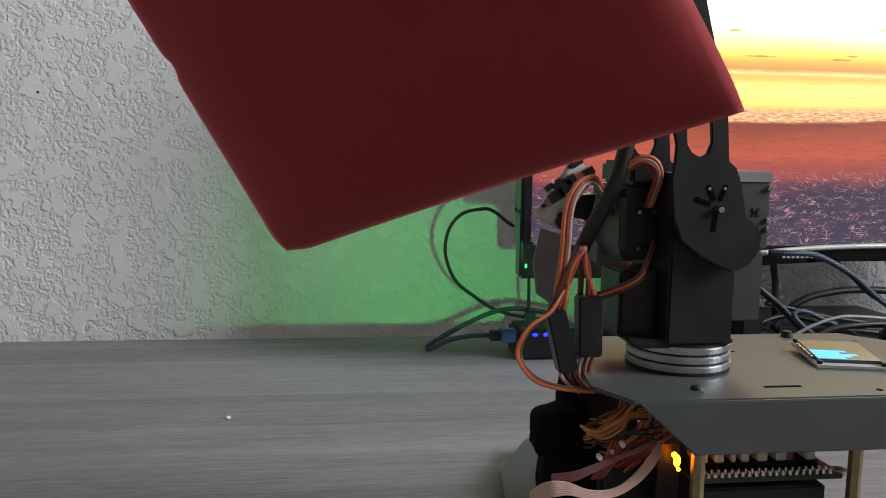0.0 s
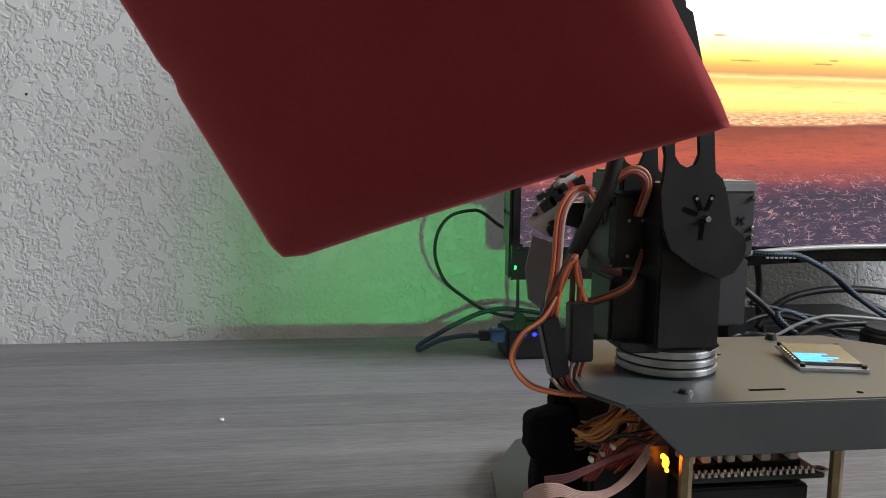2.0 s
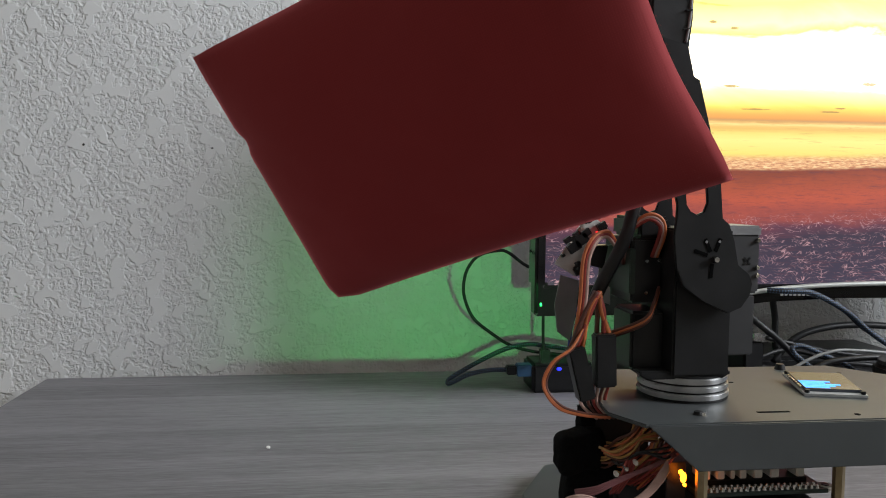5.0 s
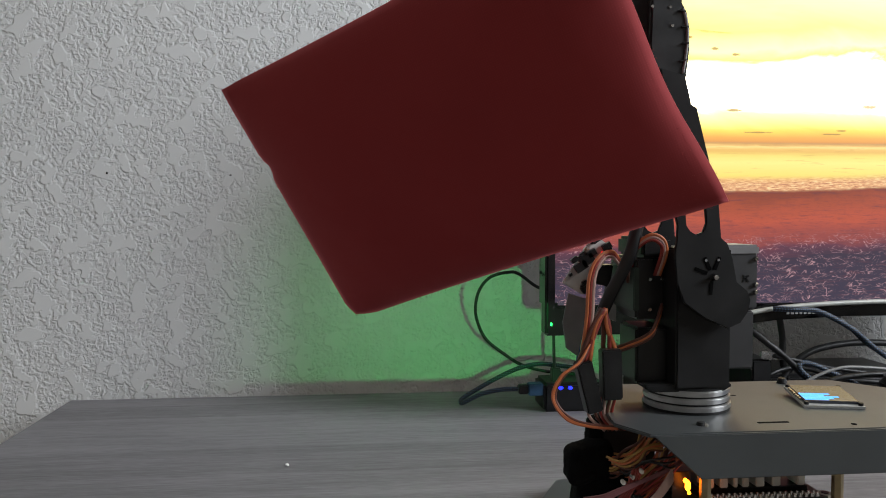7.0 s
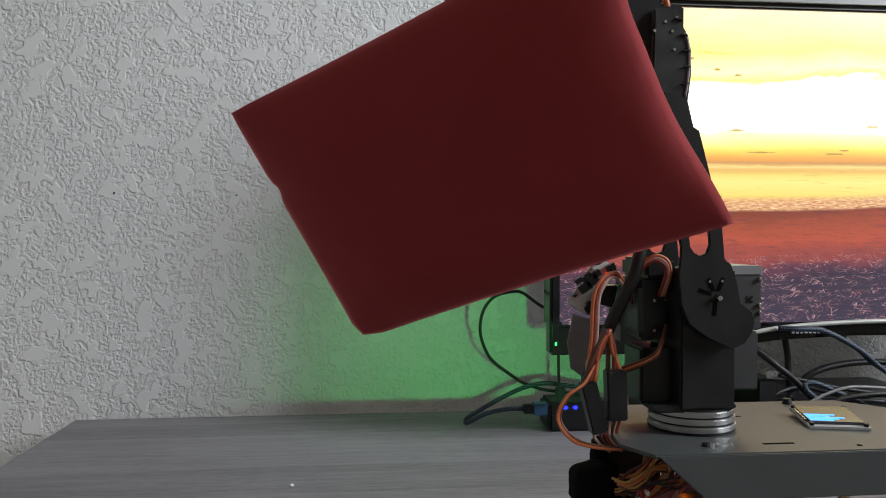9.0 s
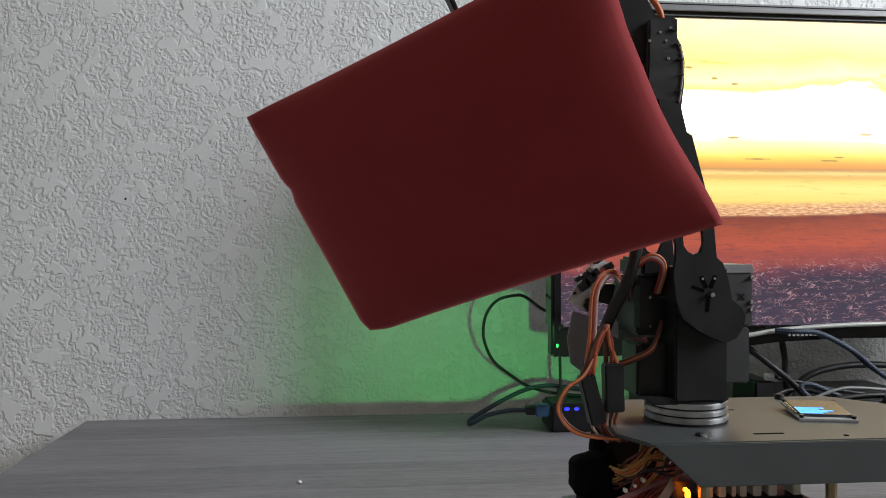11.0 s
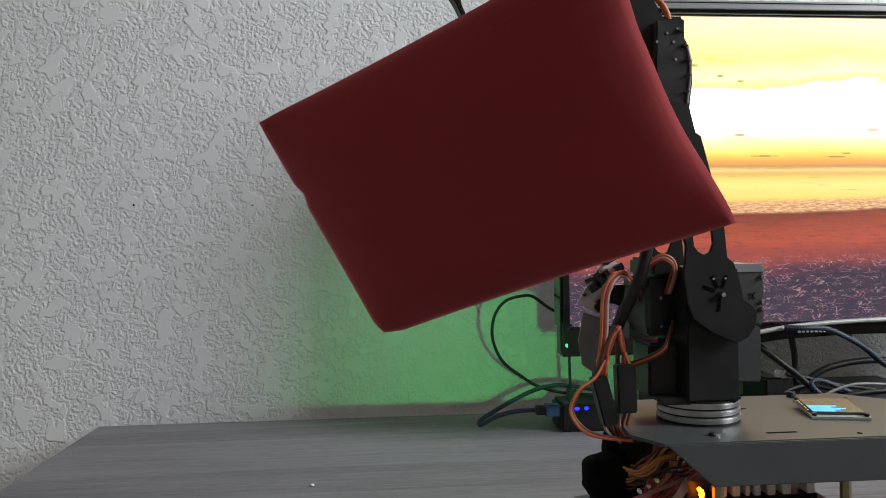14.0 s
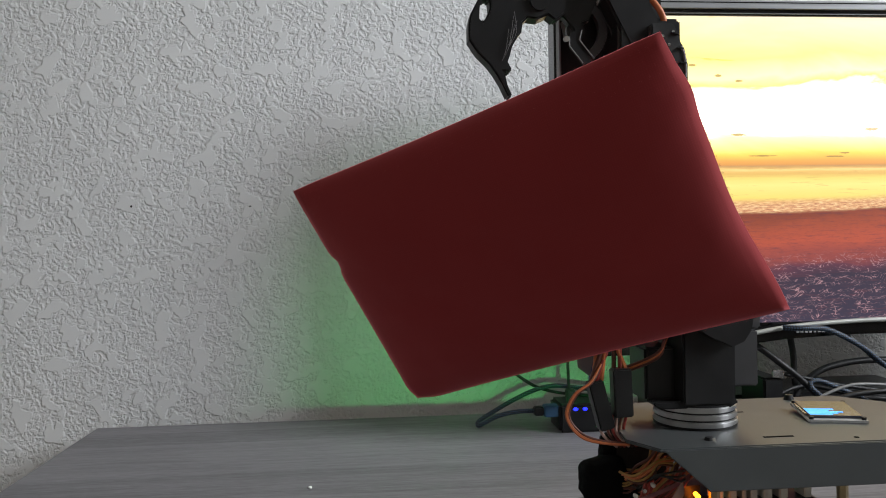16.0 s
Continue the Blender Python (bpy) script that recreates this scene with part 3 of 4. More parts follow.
for k in range(11):
    y, h = -0.175 - 0.012 * k, 0.010 + 0.020 * random.random()
    cable([(0.29 + 0.012 * k, y, 0.004), (0.34, y - 0.01, h + 0.010), (0.385, y + 0.012 * math.sin(2 * k), h + 0.012 * math.cos(2 * k) + 0.010), (0.43, y - 0.012 * math.cos(k), h + 0.014), (0.50, y - 0.01, h + 0.006), (0.62, y, 0.004)], 0.0022 + 0.0004 * (k % 3), BRAID if k in (4, 9) else RUBBER, "braided cable lying in a tangle on the desk" if k in (4, 9) else "black cable lying in a tangle on the desk")
adapter = thing("power_adapter", (0.4, -0.12, 0.0), "flat black box lying on the desk below monitor", "adapter")
part("body", box(0.25, 0.54, -0.15, -0.06, 0.0, 0.036, 0.004), BLACK_PLASTIC, adapter)
part("flange", sheet([(0.338, 0.0705), (0.351, 0.0700), (0.360, 0.0640), (0.358, 0.0612), (0.338, 0.0630)], -0.2, -0.198, 0.0004), STEEL, adapter, "bright bent metal tab")
part("post", box(0.330, 0.350, -0.198, -0.15, 0.0, 0.0622, 0.002), BLACK_PLASTIC, adapter)
canister = thing("canister", (0.4375, -0.275, 0.0), "small round black canister among the cables", "canister")
b = cyl((0.4375, -0.275, 0.0), (0.4375, -0.275, 0.056), 0.027, seg=40)
bmesh.ops.bevel(b, geom=[e for e in b.edges if len(e.link_faces) == 2 and e.calc_face_angle() > 1], offset=0.003, segments=3, affect="EDGES")
part("body", b, BLACK_PLASTIC, canister, smooth=False)
part("rim", cyl((0.4375, -0.275, 0.056), (0.4375, -0.275, 0.059), 0.0235, seg=40), GREY_PLASTIC, canister)

# ---- the robot ----
robot = thing("robot_arm", (0.15, -0.53, 0.0), "small desktop robot arm with black brackets on grey chassis", "robot arm")
PZ = 0.109
# the robot is drawn about 6 % small and near, then set to its true size and distance
VIEW, SIZE = Vector((-0.04, -0.886, 0.197)), 1.06
robot.location = VIEW + (ORIGIN[robot] - VIEW) * SIZE
robot.scale = (SIZE, SIZE, SIZE)


def grounded(bm):
    """For robot parts drawn at their true places on the desk."""
    bmesh.ops.transform(bm, matrix=Matrix.Translation(VIEW) @ Matrix.Scale(1 / SIZE, 4) @ Matrix.Translation(-VIEW), verts=bm.verts)
    return bm


# bent sheet: flat top, front flap
part("top_plate", sheet([(0.0765, -0.590), (0.067, -0.572), (0.069, -0.556), (0.094, -0.497), (0.212, -0.497), (0.255, -0.545), (0.262, -0.590)], PZ - 0.0016, PZ, 0.0005, axis="z"), STEEL_GREY, robot, "grey painted sheet-metal top")
flap = sheet([(0.0772, PZ - 0.0003), (0.0980, 0.090), (0.262, 0.090), (0.262, PZ - 0.0003)], -0.5915, -0.590, 0.0004)
part("front_flap", flap, STEEL_GREY, robot)
# slots and hole are solid inlays, their inner shade put into the colour
part("slot", box(0.1290, 0.1430, -0.5785, -0.577, PZ - 0.001, PZ + 0.0002), SLOT_SHADE, robot)
part("hole", cyl((0.169, -0.584, PZ - 0.001), (0.169, -0.584, PZ + 0.0002), 0.0012, seg=16), SLOT_SHADE, robot)
part("slot", box(0.139, 0.144, -0.529, -0.528, PZ - 0.001, PZ + 0.0002), SLOT_SHADE, robot)


def screw(name, x, y, z, r, h, parent):
    bm = cyl((x, y, z), (x, y, z + h), r, r * 0.75, 16)
    return part(name, bm, STEEL, parent, smooth=False)


part("screw", cyl((0.1032, -0.5785, PZ), (0.1032, -0.5785, PZ + 0.0014), 0.0022, 0.0016, 16), BLACK_METAL, robot)
screw("nut", 0.1048, -0.5800, PZ, 0.0011, 0.0012, robot)
part("screw", cyl((0.1828, -0.5035, PZ), (0.1828, -0.5035, PZ + 0.0028), 0.0028, 0.002, 16), BLACK_METAL, robot)

# small display module
oled = part("display_board", box(-0.0130, 0.0140, -0.0150, 0.0150, 0, 0.0012), DISPLAY_BOARD, robot, "pale board of a small lit display", origin=(0, 0, 0))
oled.matrix_basis = pose(0.1800 - 0.15, -0.5435 + 0.53, PZ + 0.0013, 4.5, 0, -13)
ORIGIN[oled] = Vector((0, 0, 0))
part("glass", box(-0.0118, 0.0128, -0.0120, 0.0130, 0.0012, 0.0026, 0.0003), OLED_GLASS, oled)
for k in range(5):
    part("lit_text", box(-0.0112, -0.0005 + 0.003 * (k % 3), -0.0108 + 0.0021 * k, -0.0091 + 0.0021 * k, 0.0026, 0.0027), OLED_BLUE, oled)
for sx in (-1, 1):
    for sy in (-1, 1):
        part("screw", cyl((0.0005 + 0.0120 * sx, 0.0002 + 0.0136 * sy, -0.0006), (0.0005 + 0.0120 * sx, 0.0002 + 0.0136 * sy, 0.0026), 0.0011, seg=12), BLACK_METAL, oled)
for k in range(7):
    part("pin", box(-0.0129, -0.0121, -0.008 + 0.0026 * k, -0.0066 + 0.0026 * k, 0.0012, 0.0024), STEEL, oled)

# turntable
TX, TY = 0.1112, -0.5445
# black disc stands in for the shade under the lowest ring
part("turntable_gap_shade", cyl((TX, TY, PZ), (TX, TY, PZ + 0.0012), 0.0197, seg=48), BLACK_METAL, robot)
for k in range(3):
    z = PZ + 0.0012 + 0.0034 * k
    b = cyl((TX, TY, z), (TX, TY, z + 0.0026), 0.0200 - 0.0003 * k, seg=64)
    bmesh.ops.bevel(b, geom=[e for e in b.edges if len(e.link_faces) == 2 and e.calc_face_angle() > 1], offset=0.0005, segments=2, affect="EDGES")
    part("ring", b, ALU, robot, "bright aluminium ring")
    part("ring_gap", cyl((TX, TY, z + 0.0026), (TX, TY, z + 0.0034), 0.0187, seg=48), BLACK_METAL, robot)

# base servo housing on the turntable
part("base_collar", sheet([(0.089, 0.1192), (0.122, 0.1192), (0.1255, 0.1212), (0.1255, 0.1228), (0.085, 0.1228), (0.085, 0.1212)], -0.561, -0.522, 0.0006), BLACK_METAL, robot)
part("base_servo", box(0.0835, 0.0985, -0.5530, -0.530, 0.1215, 0.1475, 0.0012), BLACK_PLASTIC, robot)
part("side_servo", box(0.0850, 0.0990, -0.548, -0.512, 0.1505, 0.1790, 0.0010), BLACK_PLASTIC, robot)
part("servo_case_top", box(0.0870, 0.1015, -0.550, -0.516, 0.1792, 0.1885, 0.0015), BLACK_PLASTIC, robot)
part("servo_flange", box(0.0835, 0.0862, -0.5495, -0.514, 0.1545, 0.1745, 0.0004), PCB, robot)
part("base_bracket", box(0.0985, 0.1240, -0.5625, -0.524, 0.1205, 0.184, 0.001), BLACK_METAL, robot)
part("rear_servo", box(0.1225, 0.1415, -0.553, -0.533, 0.155, 0.1845, 0.001), GREY_PLASTIC, robot, "dark grey servo body")
part("rear_bracket", box(0.1240, 0.1383, -0.556, -0.532, 0.1280, 0.1548, 0.0008), GREY_PLASTIC, robot)
for a0 in (45, -45):
    part("servo_mark", box(0.1335, 0.1375, -0.5534, -0.553, 0.1690, 0.1698, turn=Matrix.Rotation(radians(a0), 4, "Y")), BLACK_PLASTIC, robot)
part("servo_cap", box(0.123, 0.1420, -0.5535, -0.528, 0.1800, 0.1850, 0.001), MID_GREY, robot)
for z in (0.1785, 0.1665, 0.163):
    part("servo_screw", cyl((0.1402, -0.5530, z), (0.1402, -0.5543, z), 0.0012, 0.0008, 12), STEEL, robot)
for x, z in ((0.0885, 0.169), (0.0945, 0.169), (0.0885, 0.155), (0.0945, 0.1555), (0.099, 0.163)):
    part("servo_screw", cyl((x + 0.003, -0.5478, z), (x + 0.003, -0.5490, z), 0.0008, seg=10), STEEL, robot)

# shoulder link: two side plates
SIDE = [(0.095, 0.2), (0.0965, 0.194), (0.0962, 0.187), (0.0952, 0.181), (0.0968, 0.168), (0.1, 0.16), (0.109, 0.1535), (0.12, 0.1485), (0.126, 0.151), (0.1295, 0.156), (0.1305, 0.161), (0.129, 0.165),
        (0.124, 0.169), (0.122, 0.179), (0.1195, 0.186), (0.1165, 0.1885), (0.115, 0.205), (0.1045, 0.245), (0.1020, 0.2465), (0.0990, 0.259), (0.088, 0.262), (0.0905, 0.24)]
WINDOW = [(0.1, 0.2005), (0.1006, 0.194), (0.1025, 0.1913), (0.105, 0.19), (0.108, 0.1912), (0.1095, 0.195), (0.1085, 0.206), (0.1045, 0.222), (0.0985, 0.222)]
part("link_plate", sheet(SIDE, -0.5675, -0.5655, 0.0004, holes=[WINDOW]), BLACK_METAL, robot)
part("link_plate", sheet([(x - 0.003, z) for x, z in SIDE], -0.5245, -0.5225, 0.0004, holes=[[(x - 0.003, z) for x, z in WINDOW]]), BLACK_METAL, robot)
# horn slots: near-black bars coloured like the shade in the recesses
hx, hz = 0.1125, 0.1722
for a0 in (68, 115, 160, 265):
    d = Vector((math.cos(radians(a0)), 0, math.sin(radians(a0))))
    c = Vector((hx, -0.5676, hz)) + 0.0056 * d
    b = bmesh.new()
    bmesh.ops.create_cube(b, size=1)
    bmesh.ops.transform(b, matrix=Matrix.Translation(c) @ Matrix.Rotation(-radians(a0), 4, "Y") @ Matrix.Diagonal((0.0060, 0.0004, 0.0015, 1)), verts=b.verts)
    part("horn_slot", b, SLOT_SHADE, robot)
for a0 in (68, 115):
    part("horn_screw", cyl((hx + 0.0072 * math.cos(radians(a0)), -0.5675, hz + 0.0072 * math.sin(radians(a0))), (hx + 0.0072 * math.cos(radians(a0)), -0.5679, hz + 0.0072 * math.sin(radians(a0))), 0.0006, seg=10), MID_GREY, robot)
part("horn_screw", cyl((hx + 0.0008, -0.5675, hz - 0.0008), (hx + 0.0008, -0.5700, hz - 0.0008), 0.0017, 0.0011, 12), STEEL, robot)

# elbow and upper servo behind the cushion
part("upper_servo", box(0.070, 0.100, -0.562, -0.528, 0.262, 0.302, 0.0015), BLACK_PLASTIC, robot)
part("arm_bracket", sheet([(0.064, 0.311), (0.072, 0.332), (0.084, 0.326), (0.0855, 0.3085), (0.0905, 0.2995), (0.0915, 0.270), (0.086, 0.258), (0.077, 0.285)], -0.5625, -0.528, 0.0012), BLACK_METAL, robot)
CAP = [(0.084, 0.2985), (0.0905, 0.2990), (0.0950, 0.2985), (0.0965, 0.2960), (0.0980, 0.2910), (0.1003, 0.2870), (0.1018, 0.2800), (0.1017, 0.2700), (0.1004, 0.2590), (0.0985, 0.2480), (0.094, 0.240), (0.083, 0.262)]
part("elbow_cover", sheet(CAP, -0.566, -0.524, 0.0012), ELBOW_BLACK, robot)
part("cover_rim", tube([(0.0982, -0.5662, 0.2880), (0.0996, -0.5662, 0.2835), (0.1003, -0.5662, 0.2770), (0.0998, -0.5662, 0.2690), (0.0984, -0.5662, 0.2600)], 0.0006, 6), MID_GREY, robot, "pale rim", smooth=True)
part("side_button", cyl((0.1010, -0.555, 0.2845), (0.1034, -0.555, 0.2830), 0.0022, 0.0012, 14), ELBOW_BLACK, robot)
for x, z, tilt in ((0.0962, 0.2935, 14), (0.0985, 0.2868, 10), (0.0997, 0.2800, 4), (0.1000, 0.2730, -4), (0.0990, 0.2655, -10)):
    part("cover_rib", box(x - 0.0022, x + 0.0007, -0.5672, -0.5655, z - 0.00025, z + 0.00025, turn=Matrix.Rotation(radians(tilt), 4, "Y")), BLACK_PLASTIC, robot)
for x, z in ((0.0895, 0.2925), (0.0925, 0.2885), (0.0935, 0.2805), (0.0945, 0.2945), (0.0845, 0.2885)):
    part("servo_screw", cyl((x, -0.5658, z), (x, -0.5664, z), 0.0007, seg=10), STEEL, robot)
part("wire", tube([(0.081, -0.558, 0.325), (0.0855, -0.560, 0.313), (0.0905, -0.561, 0.3055), (0.0925, -0.560, 0.2995), (0.0915, -0.555, 0.292)], 0.0015), WIRE_ORANGE, robot, smooth=True)

# wiring, hung beside the arm a little behind its front
HANG = Matrix.Translation((-0.04, -0.886, 0.197)) @ Matrix.Scale(1.13 / SIZE, 4) @ Matrix.Translation((0.04, 0.886, -0.197))


def hung(name, bm, material, label="", smooth=False):
    bmesh.ops.transform(bm, matrix=HANG, verts=bm.verts)
    return part(name, bm, material, robot, label, smooth)


# small camera board beside the arm
hung("sensor_board", sheet([(0.064, 0.190), (0.073, 0.1835), (0.059, 0.1625), (0.0495, 0.168)], -0.5515, -0.55, 0.0003), BOARD_GREY, "pale grey sensor board with black parts")
for x, z, s in ((0.0645, 0.188, 0.0022), (0.0695, 0.1845, 0.0020), (0.0605, 0.1785, 0.0030), (0.0575, 0.1755, 0.0028), (0.0625, 0.1815, 0.0020), (0.0545, 0.1785, 0.0016), (0.060, 0.1655, 0.0022)):
    hung("chip", box(x - s, x + s, -0.554, -0.5515, z - s * 0.7, z + s * 0.7, turn=Matrix.Rotation(radians(-33), 4, "Y")), BLACK_PLASTIC)
for k in range(22):
    a, d = random.random(), random.random() * 0.8 + 0.1
    edge = (k % 2) * 0.0085 + 0.001 * random.random()
    x, z = 0.0495 + 0.0145 * a + 0.84 * edge, 0.168 + 0.022 * a - 0.5 * edge
    w, h = 0.0004 + 0.0007 * random.random(), 0.0005 + 0.0010 * random.random()
    hung("chip", box(x - w, x + w, -0.5528 - 0.0016 * d, -0.5514, z - h, z + h, turn=Matrix.Rotation(radians(-33 + 40 * (d - 0.5)), 4, "Y")), (BLACK_PLASTIC, BLACK_PLASTIC, STEEL)[k % 3])
hung("board_bracket", sheet([(0.053, 0.163), (0.0612, 0.1605), (0.0600, 0.146), (0.0575, 0.134), (0.0520, 0.138), (0.0505, 0.150)], -0.549, -0.548), MID_GREY)
hung("mount_block", sheet([(0.0655, 0.1755), (0.0745, 0.1760), (0.0725, 0.1655), (0.0645, 0.1675)], -0.548, -0.540, 0.0005), BLACK_PLASTIC)
hung("clear_guard", sheet([(0.0715, 0.1665), (0.0765, 0.1700), (0.0770, 0.1490), (0.0700, 0.1520)], -0.545, -0.544, 0.0003), TRANSLUCENT, "cloudy plastic guard beside the servo")
for k in range(2):
    hung("wire", tube([(0.0600 + 0.002 * k, -0.540, 0.128), (0.0610 + 0.002 * k, -0.540, 0.140), (0.0665 + 0.002 * k, -0.535, 0.1475 + 0.001 * k), (0.0760, -0.530, 0.1500 + 0.001 * k)], 0.0008, 6), WIRE_BLUE, smooth=True)
hung("board_light", box(0.0668, 0.0675, -0.5545, -0.553, 0.1815, 0.1822), RED_GLOW, "tiny red light")

part("cable_sleeve", tube([(0.0885, -0.553, 0.213), (0.0839, -0.553, 0.195), (0.0795, -0.553, 0.1787), (0.0720, -0.551, 0.1625), (0.0690, -0.546, 0.1516)], 0.0029, 12), RUBBER, robot, "black sleeve round the servo wires", smooth=True)
HUES = (WIRE_BROWN, WIRE_RED, WIRE_ORANGE)
for k in range(9):
    u = k % 3
    x1 = (0.0605, 0.0635, 0.066)[u] + 0.0006 * (k // 3) if k >= 4 else (0.0500, 0.0525, 0.055)[u] + 0.0005 * (k // 3)
    z1 = 0.141 if k >= 4 else 0.136
    y = -0.5755 + 0.0013 * (k // 3)
    hung("wire", tube([(0.0605 + 0.0008 * u, y, 0.159), (0.5 * (0.061 + x1) + 0.0012 * math.sin(k * 2.1), y - 0.001, 0.151), (x1, y, z1)], 0.0010, 6), HUES[k % 3], smooth=True)
for k in range(3):
    o = 0.0011 * k
    hung("wire", tube([(0.0515 + o, -0.5745, 0.137), (0.0535 + o, -0.576, 0.155), (0.0545 + o, -0.576, 0.172), (0.0590 + 0.8 * o, -0.574, 0.1805 - 0.5 * o), (0.066, -0.57, 0.183 - o), (0.071, -0.566, 0.179 - o)], 0.00085, 6), (WIRE_ORANGE, WIRE_RED, WIRE_PINK)[k], smooth=True)
    part("wire", tube([(0.0808, -0.552, 0.1833 - o), (0.0882, -0.556, 0.1896 - o), (0.0945 - 0.5 * o, -0.556, 0.1878 - o), (0.0970 - o, -0.554, 0.1812), (0.0958 - o, -0.549, 0.1710)], 0.0009, 6), (WIRE_ORANGE, WIRE_PINK, WIRE_RED)[k], robot, smooth=True)
    hung("wire", tube([(0.0735, -0.566, 0.184), (0.0765 - o, -0.566, 0.1775), (0.0775 - o, -0.564, 0.169)], 0.0007, 6), (WIRE_RED, WIRE_PINK, WIRE_BROWN)[k], smooth=True)
    part("wire", tube([(0.0960, -0.5520, 0.158 - o), (0.0915, -0.5575, 0.1515 - o), (0.0871, -0.5575, 0.1447 - o), (0.0734, -0.545, 0.1357 - o)], 0.00075, 6), (WIRE_BROWN, WIRE_ORANGE, WIRE_BROWN)[k], robot, smooth=True)
    hung("wire", tube([(0.0555, -0.576, 0.145), (0.0495 + 0.3 * o, -0.579, 0.137), (0.0415 + 0.5 * o, -0.580, 0.1315), (0.0380 + 0.5 * o, -0.580, 0.1225), (0.0435 + 0.4 * o, -0.582, 0.1140 + 0.5 * o), (0.053, -0.584, 0.1112 + 0.4 * o), (0.0640, -0.586, 0.1106 + 0.3 * o)], 0.00062, 6), (WIRE_ORANGE, WIRE_ORANGE, WIRE_BROWN)[k], smooth=True)
hung("wire_connector", box(0.0600, 0.0685, -0.5785, -0.572, 0.1205, 0.142, 0.0006, turn=Matrix.Rotation(radians(-2), 4, "Y")), BLACK_PLASTIC)
hung("wire_connector", box(0.0512, 0.0580, -0.5785, -0.571, 0.115, 0.137, 0.0006, turn=Matrix.Rotation(radians(-14), 4, "Y")), BLACK_PLASTIC)
for k in range(6):
    a = 0.0555 + 0.0022 * k
    hung("wire", tube([(a, -0.575, 0.121), (a + 0.001 * math.sin(k), -0.574, 0.113), (0.063 + 0.0018 * k, -0.572, 0.106)], 0.0007, 6), (WIRE_PINK, WIRE_BROWN, WIRE_RED)[k % 3], smooth=True)

# black velvet-wrapped lump and the loom below the plate
LOOM_BACK = Matrix.Translation((-0.04, -0.886, 0.197)) @ Matrix.Scale(1.16 / SIZE, 4) @ Matrix.Translation((0.04, 0.886, -0.197))


def velvet_lump(x0, x1, y0, y1, z0, z1, slant=0.0):
    """A soft squarish bundle: a cube's grid pulled towards a rounded block, then crumpled."""
    b = bmesh.new()
    bmesh.ops.create_cube(b, size=2.0)
    bmesh.ops.subdivide_edges(b, edges=b.edges[:], cuts=9, use_grid_fill=True)
    for v in b.verts:
        p = v.co.copy()
        v.co = p / (abs(p.x) ** 5 + abs(p.y) ** 5 + abs(p.z) ** 5) ** 0.2
        q = Vector(((x0 + x1) / 2 + v.co.x * (x1 - x0) / 2, (y0 + y1) / 2 + v.co.y * (y1 - y0) / 2, (z0 + z1) / 2 + v.co.z * (z1 - z0) / 2 + slant * v.co.x))
        q += Vector((1, 0.6, 1)) * (0.0016 * noise.noise(q * 130) + 0.0006 * noise.noise(q * 420))
        v.co = q
    bmesh.ops.transform(b, matrix=LOOM_BACK, verts=b.verts)
    return b


for k, size in enumerate(((0.0475, 0.0672, -0.574, -0.560, 0.0835, 0.1000, 0.0012), (0.0515, 0.0765, -0.570, -0.556, 0.046, 0.0875, 0.0), (0.0580, 0.0760, -0.566, -0.556, 0.094, 0.1095, 0.0008), (0.0640, 0.0880, -0.562, -0.552, 0.0925, 0.1040, -0.001), (0.0600, 0.0840, -0.560, -0.548, 0.0800, 0.0985, 0.0))):
    part("velvet_wrap", velvet_lump(*size), VELVET, robot, "" if k else "black velvety wrap round the wire loom", smooth=True)
# black sheet added to darken the gap behind the loom
part("loom_gap_filler", box(0.074, 0.100, -0.5360, -0.5340, 0.066, 0.1035, 0.0005), BLACK_PLASTIC, robot)
LOOM = (WIRE_ORANGE, WIRE_YELLOW, WIRE_BROWN, WIRE_ORANGE, WIRE_RED, WIRE_PINK, WIRE_YELLOW, WIRE_BROWN, WIRE_RED)
SET_BACK = 1.158 / SIZE
for k in range(36):
    t = k / 35
    j = random.random
    u0, w0 = (0.0655 if t < 0.45 else 0.0755) + 0.006 * j(), 0.0955 - 0.019 * t + 0.003 * (j() - 0.5)
    x2, z2 = 0.079 + 0.017 * t + 0.002 * j(), 0.1065 - 0.0145 * t
    y = -0.578 + 0.012 * j()
    x0, z0 = -0.04 + (u0 + 0.04) * SET_BACK, 0.197 - (0.197 - w0) * SET_BACK
    bow = 0.0035 * (j() - 0.55)
    f, g = 0.3 + 0.15 * j(), 0.6 + 0.15 * j()
    mid1 = (x0 + f * (x2 - x0), -0.546 + f * (y + 0.546), z0 + f * (z2 - z0) - 0.0012 + bow)
    mid2 = (x0 + g * (x2 - x0) + 0.001 * (j() - 0.5), -0.546 + g * (y + 0.546) - 0.003, z0 + g * (z2 - z0) + 0.4 * bow)
    hue = (LOOM[(k * 5) % 4], LOOM[(k * 5) % 9], (WIRE_RED, WIRE_BROWN, WIRE_RED, WIRE_ORANGE)[k % 4])[min(2, int(3 * t))]
    part("wire", tube([(x0 - 0.004, -0.541, z0 - 0.001), (x0, -0.546, z0), mid1, mid2, (x2, y, z2), (x2 + 0.010, y + 0.006, z2 - 0.001)], 0.00045 + 0.0003 * j(), 6), hue, robot, smooth=True)
for k in range(3):
    o = 0.002 * k
    part("wire", tube([(0.0800 + o, -0.540, 0.078 - o), (0.0740 + o, -0.570, 0.086 + o), (0.0765 + o, -0.581, 0.0945), (0.0835 + o, -0.583, 0.0965 - o), (0.0920, -0.578, 0.0955 - o)], 0.0005, 6), RUBBER, robot, smooth=True)
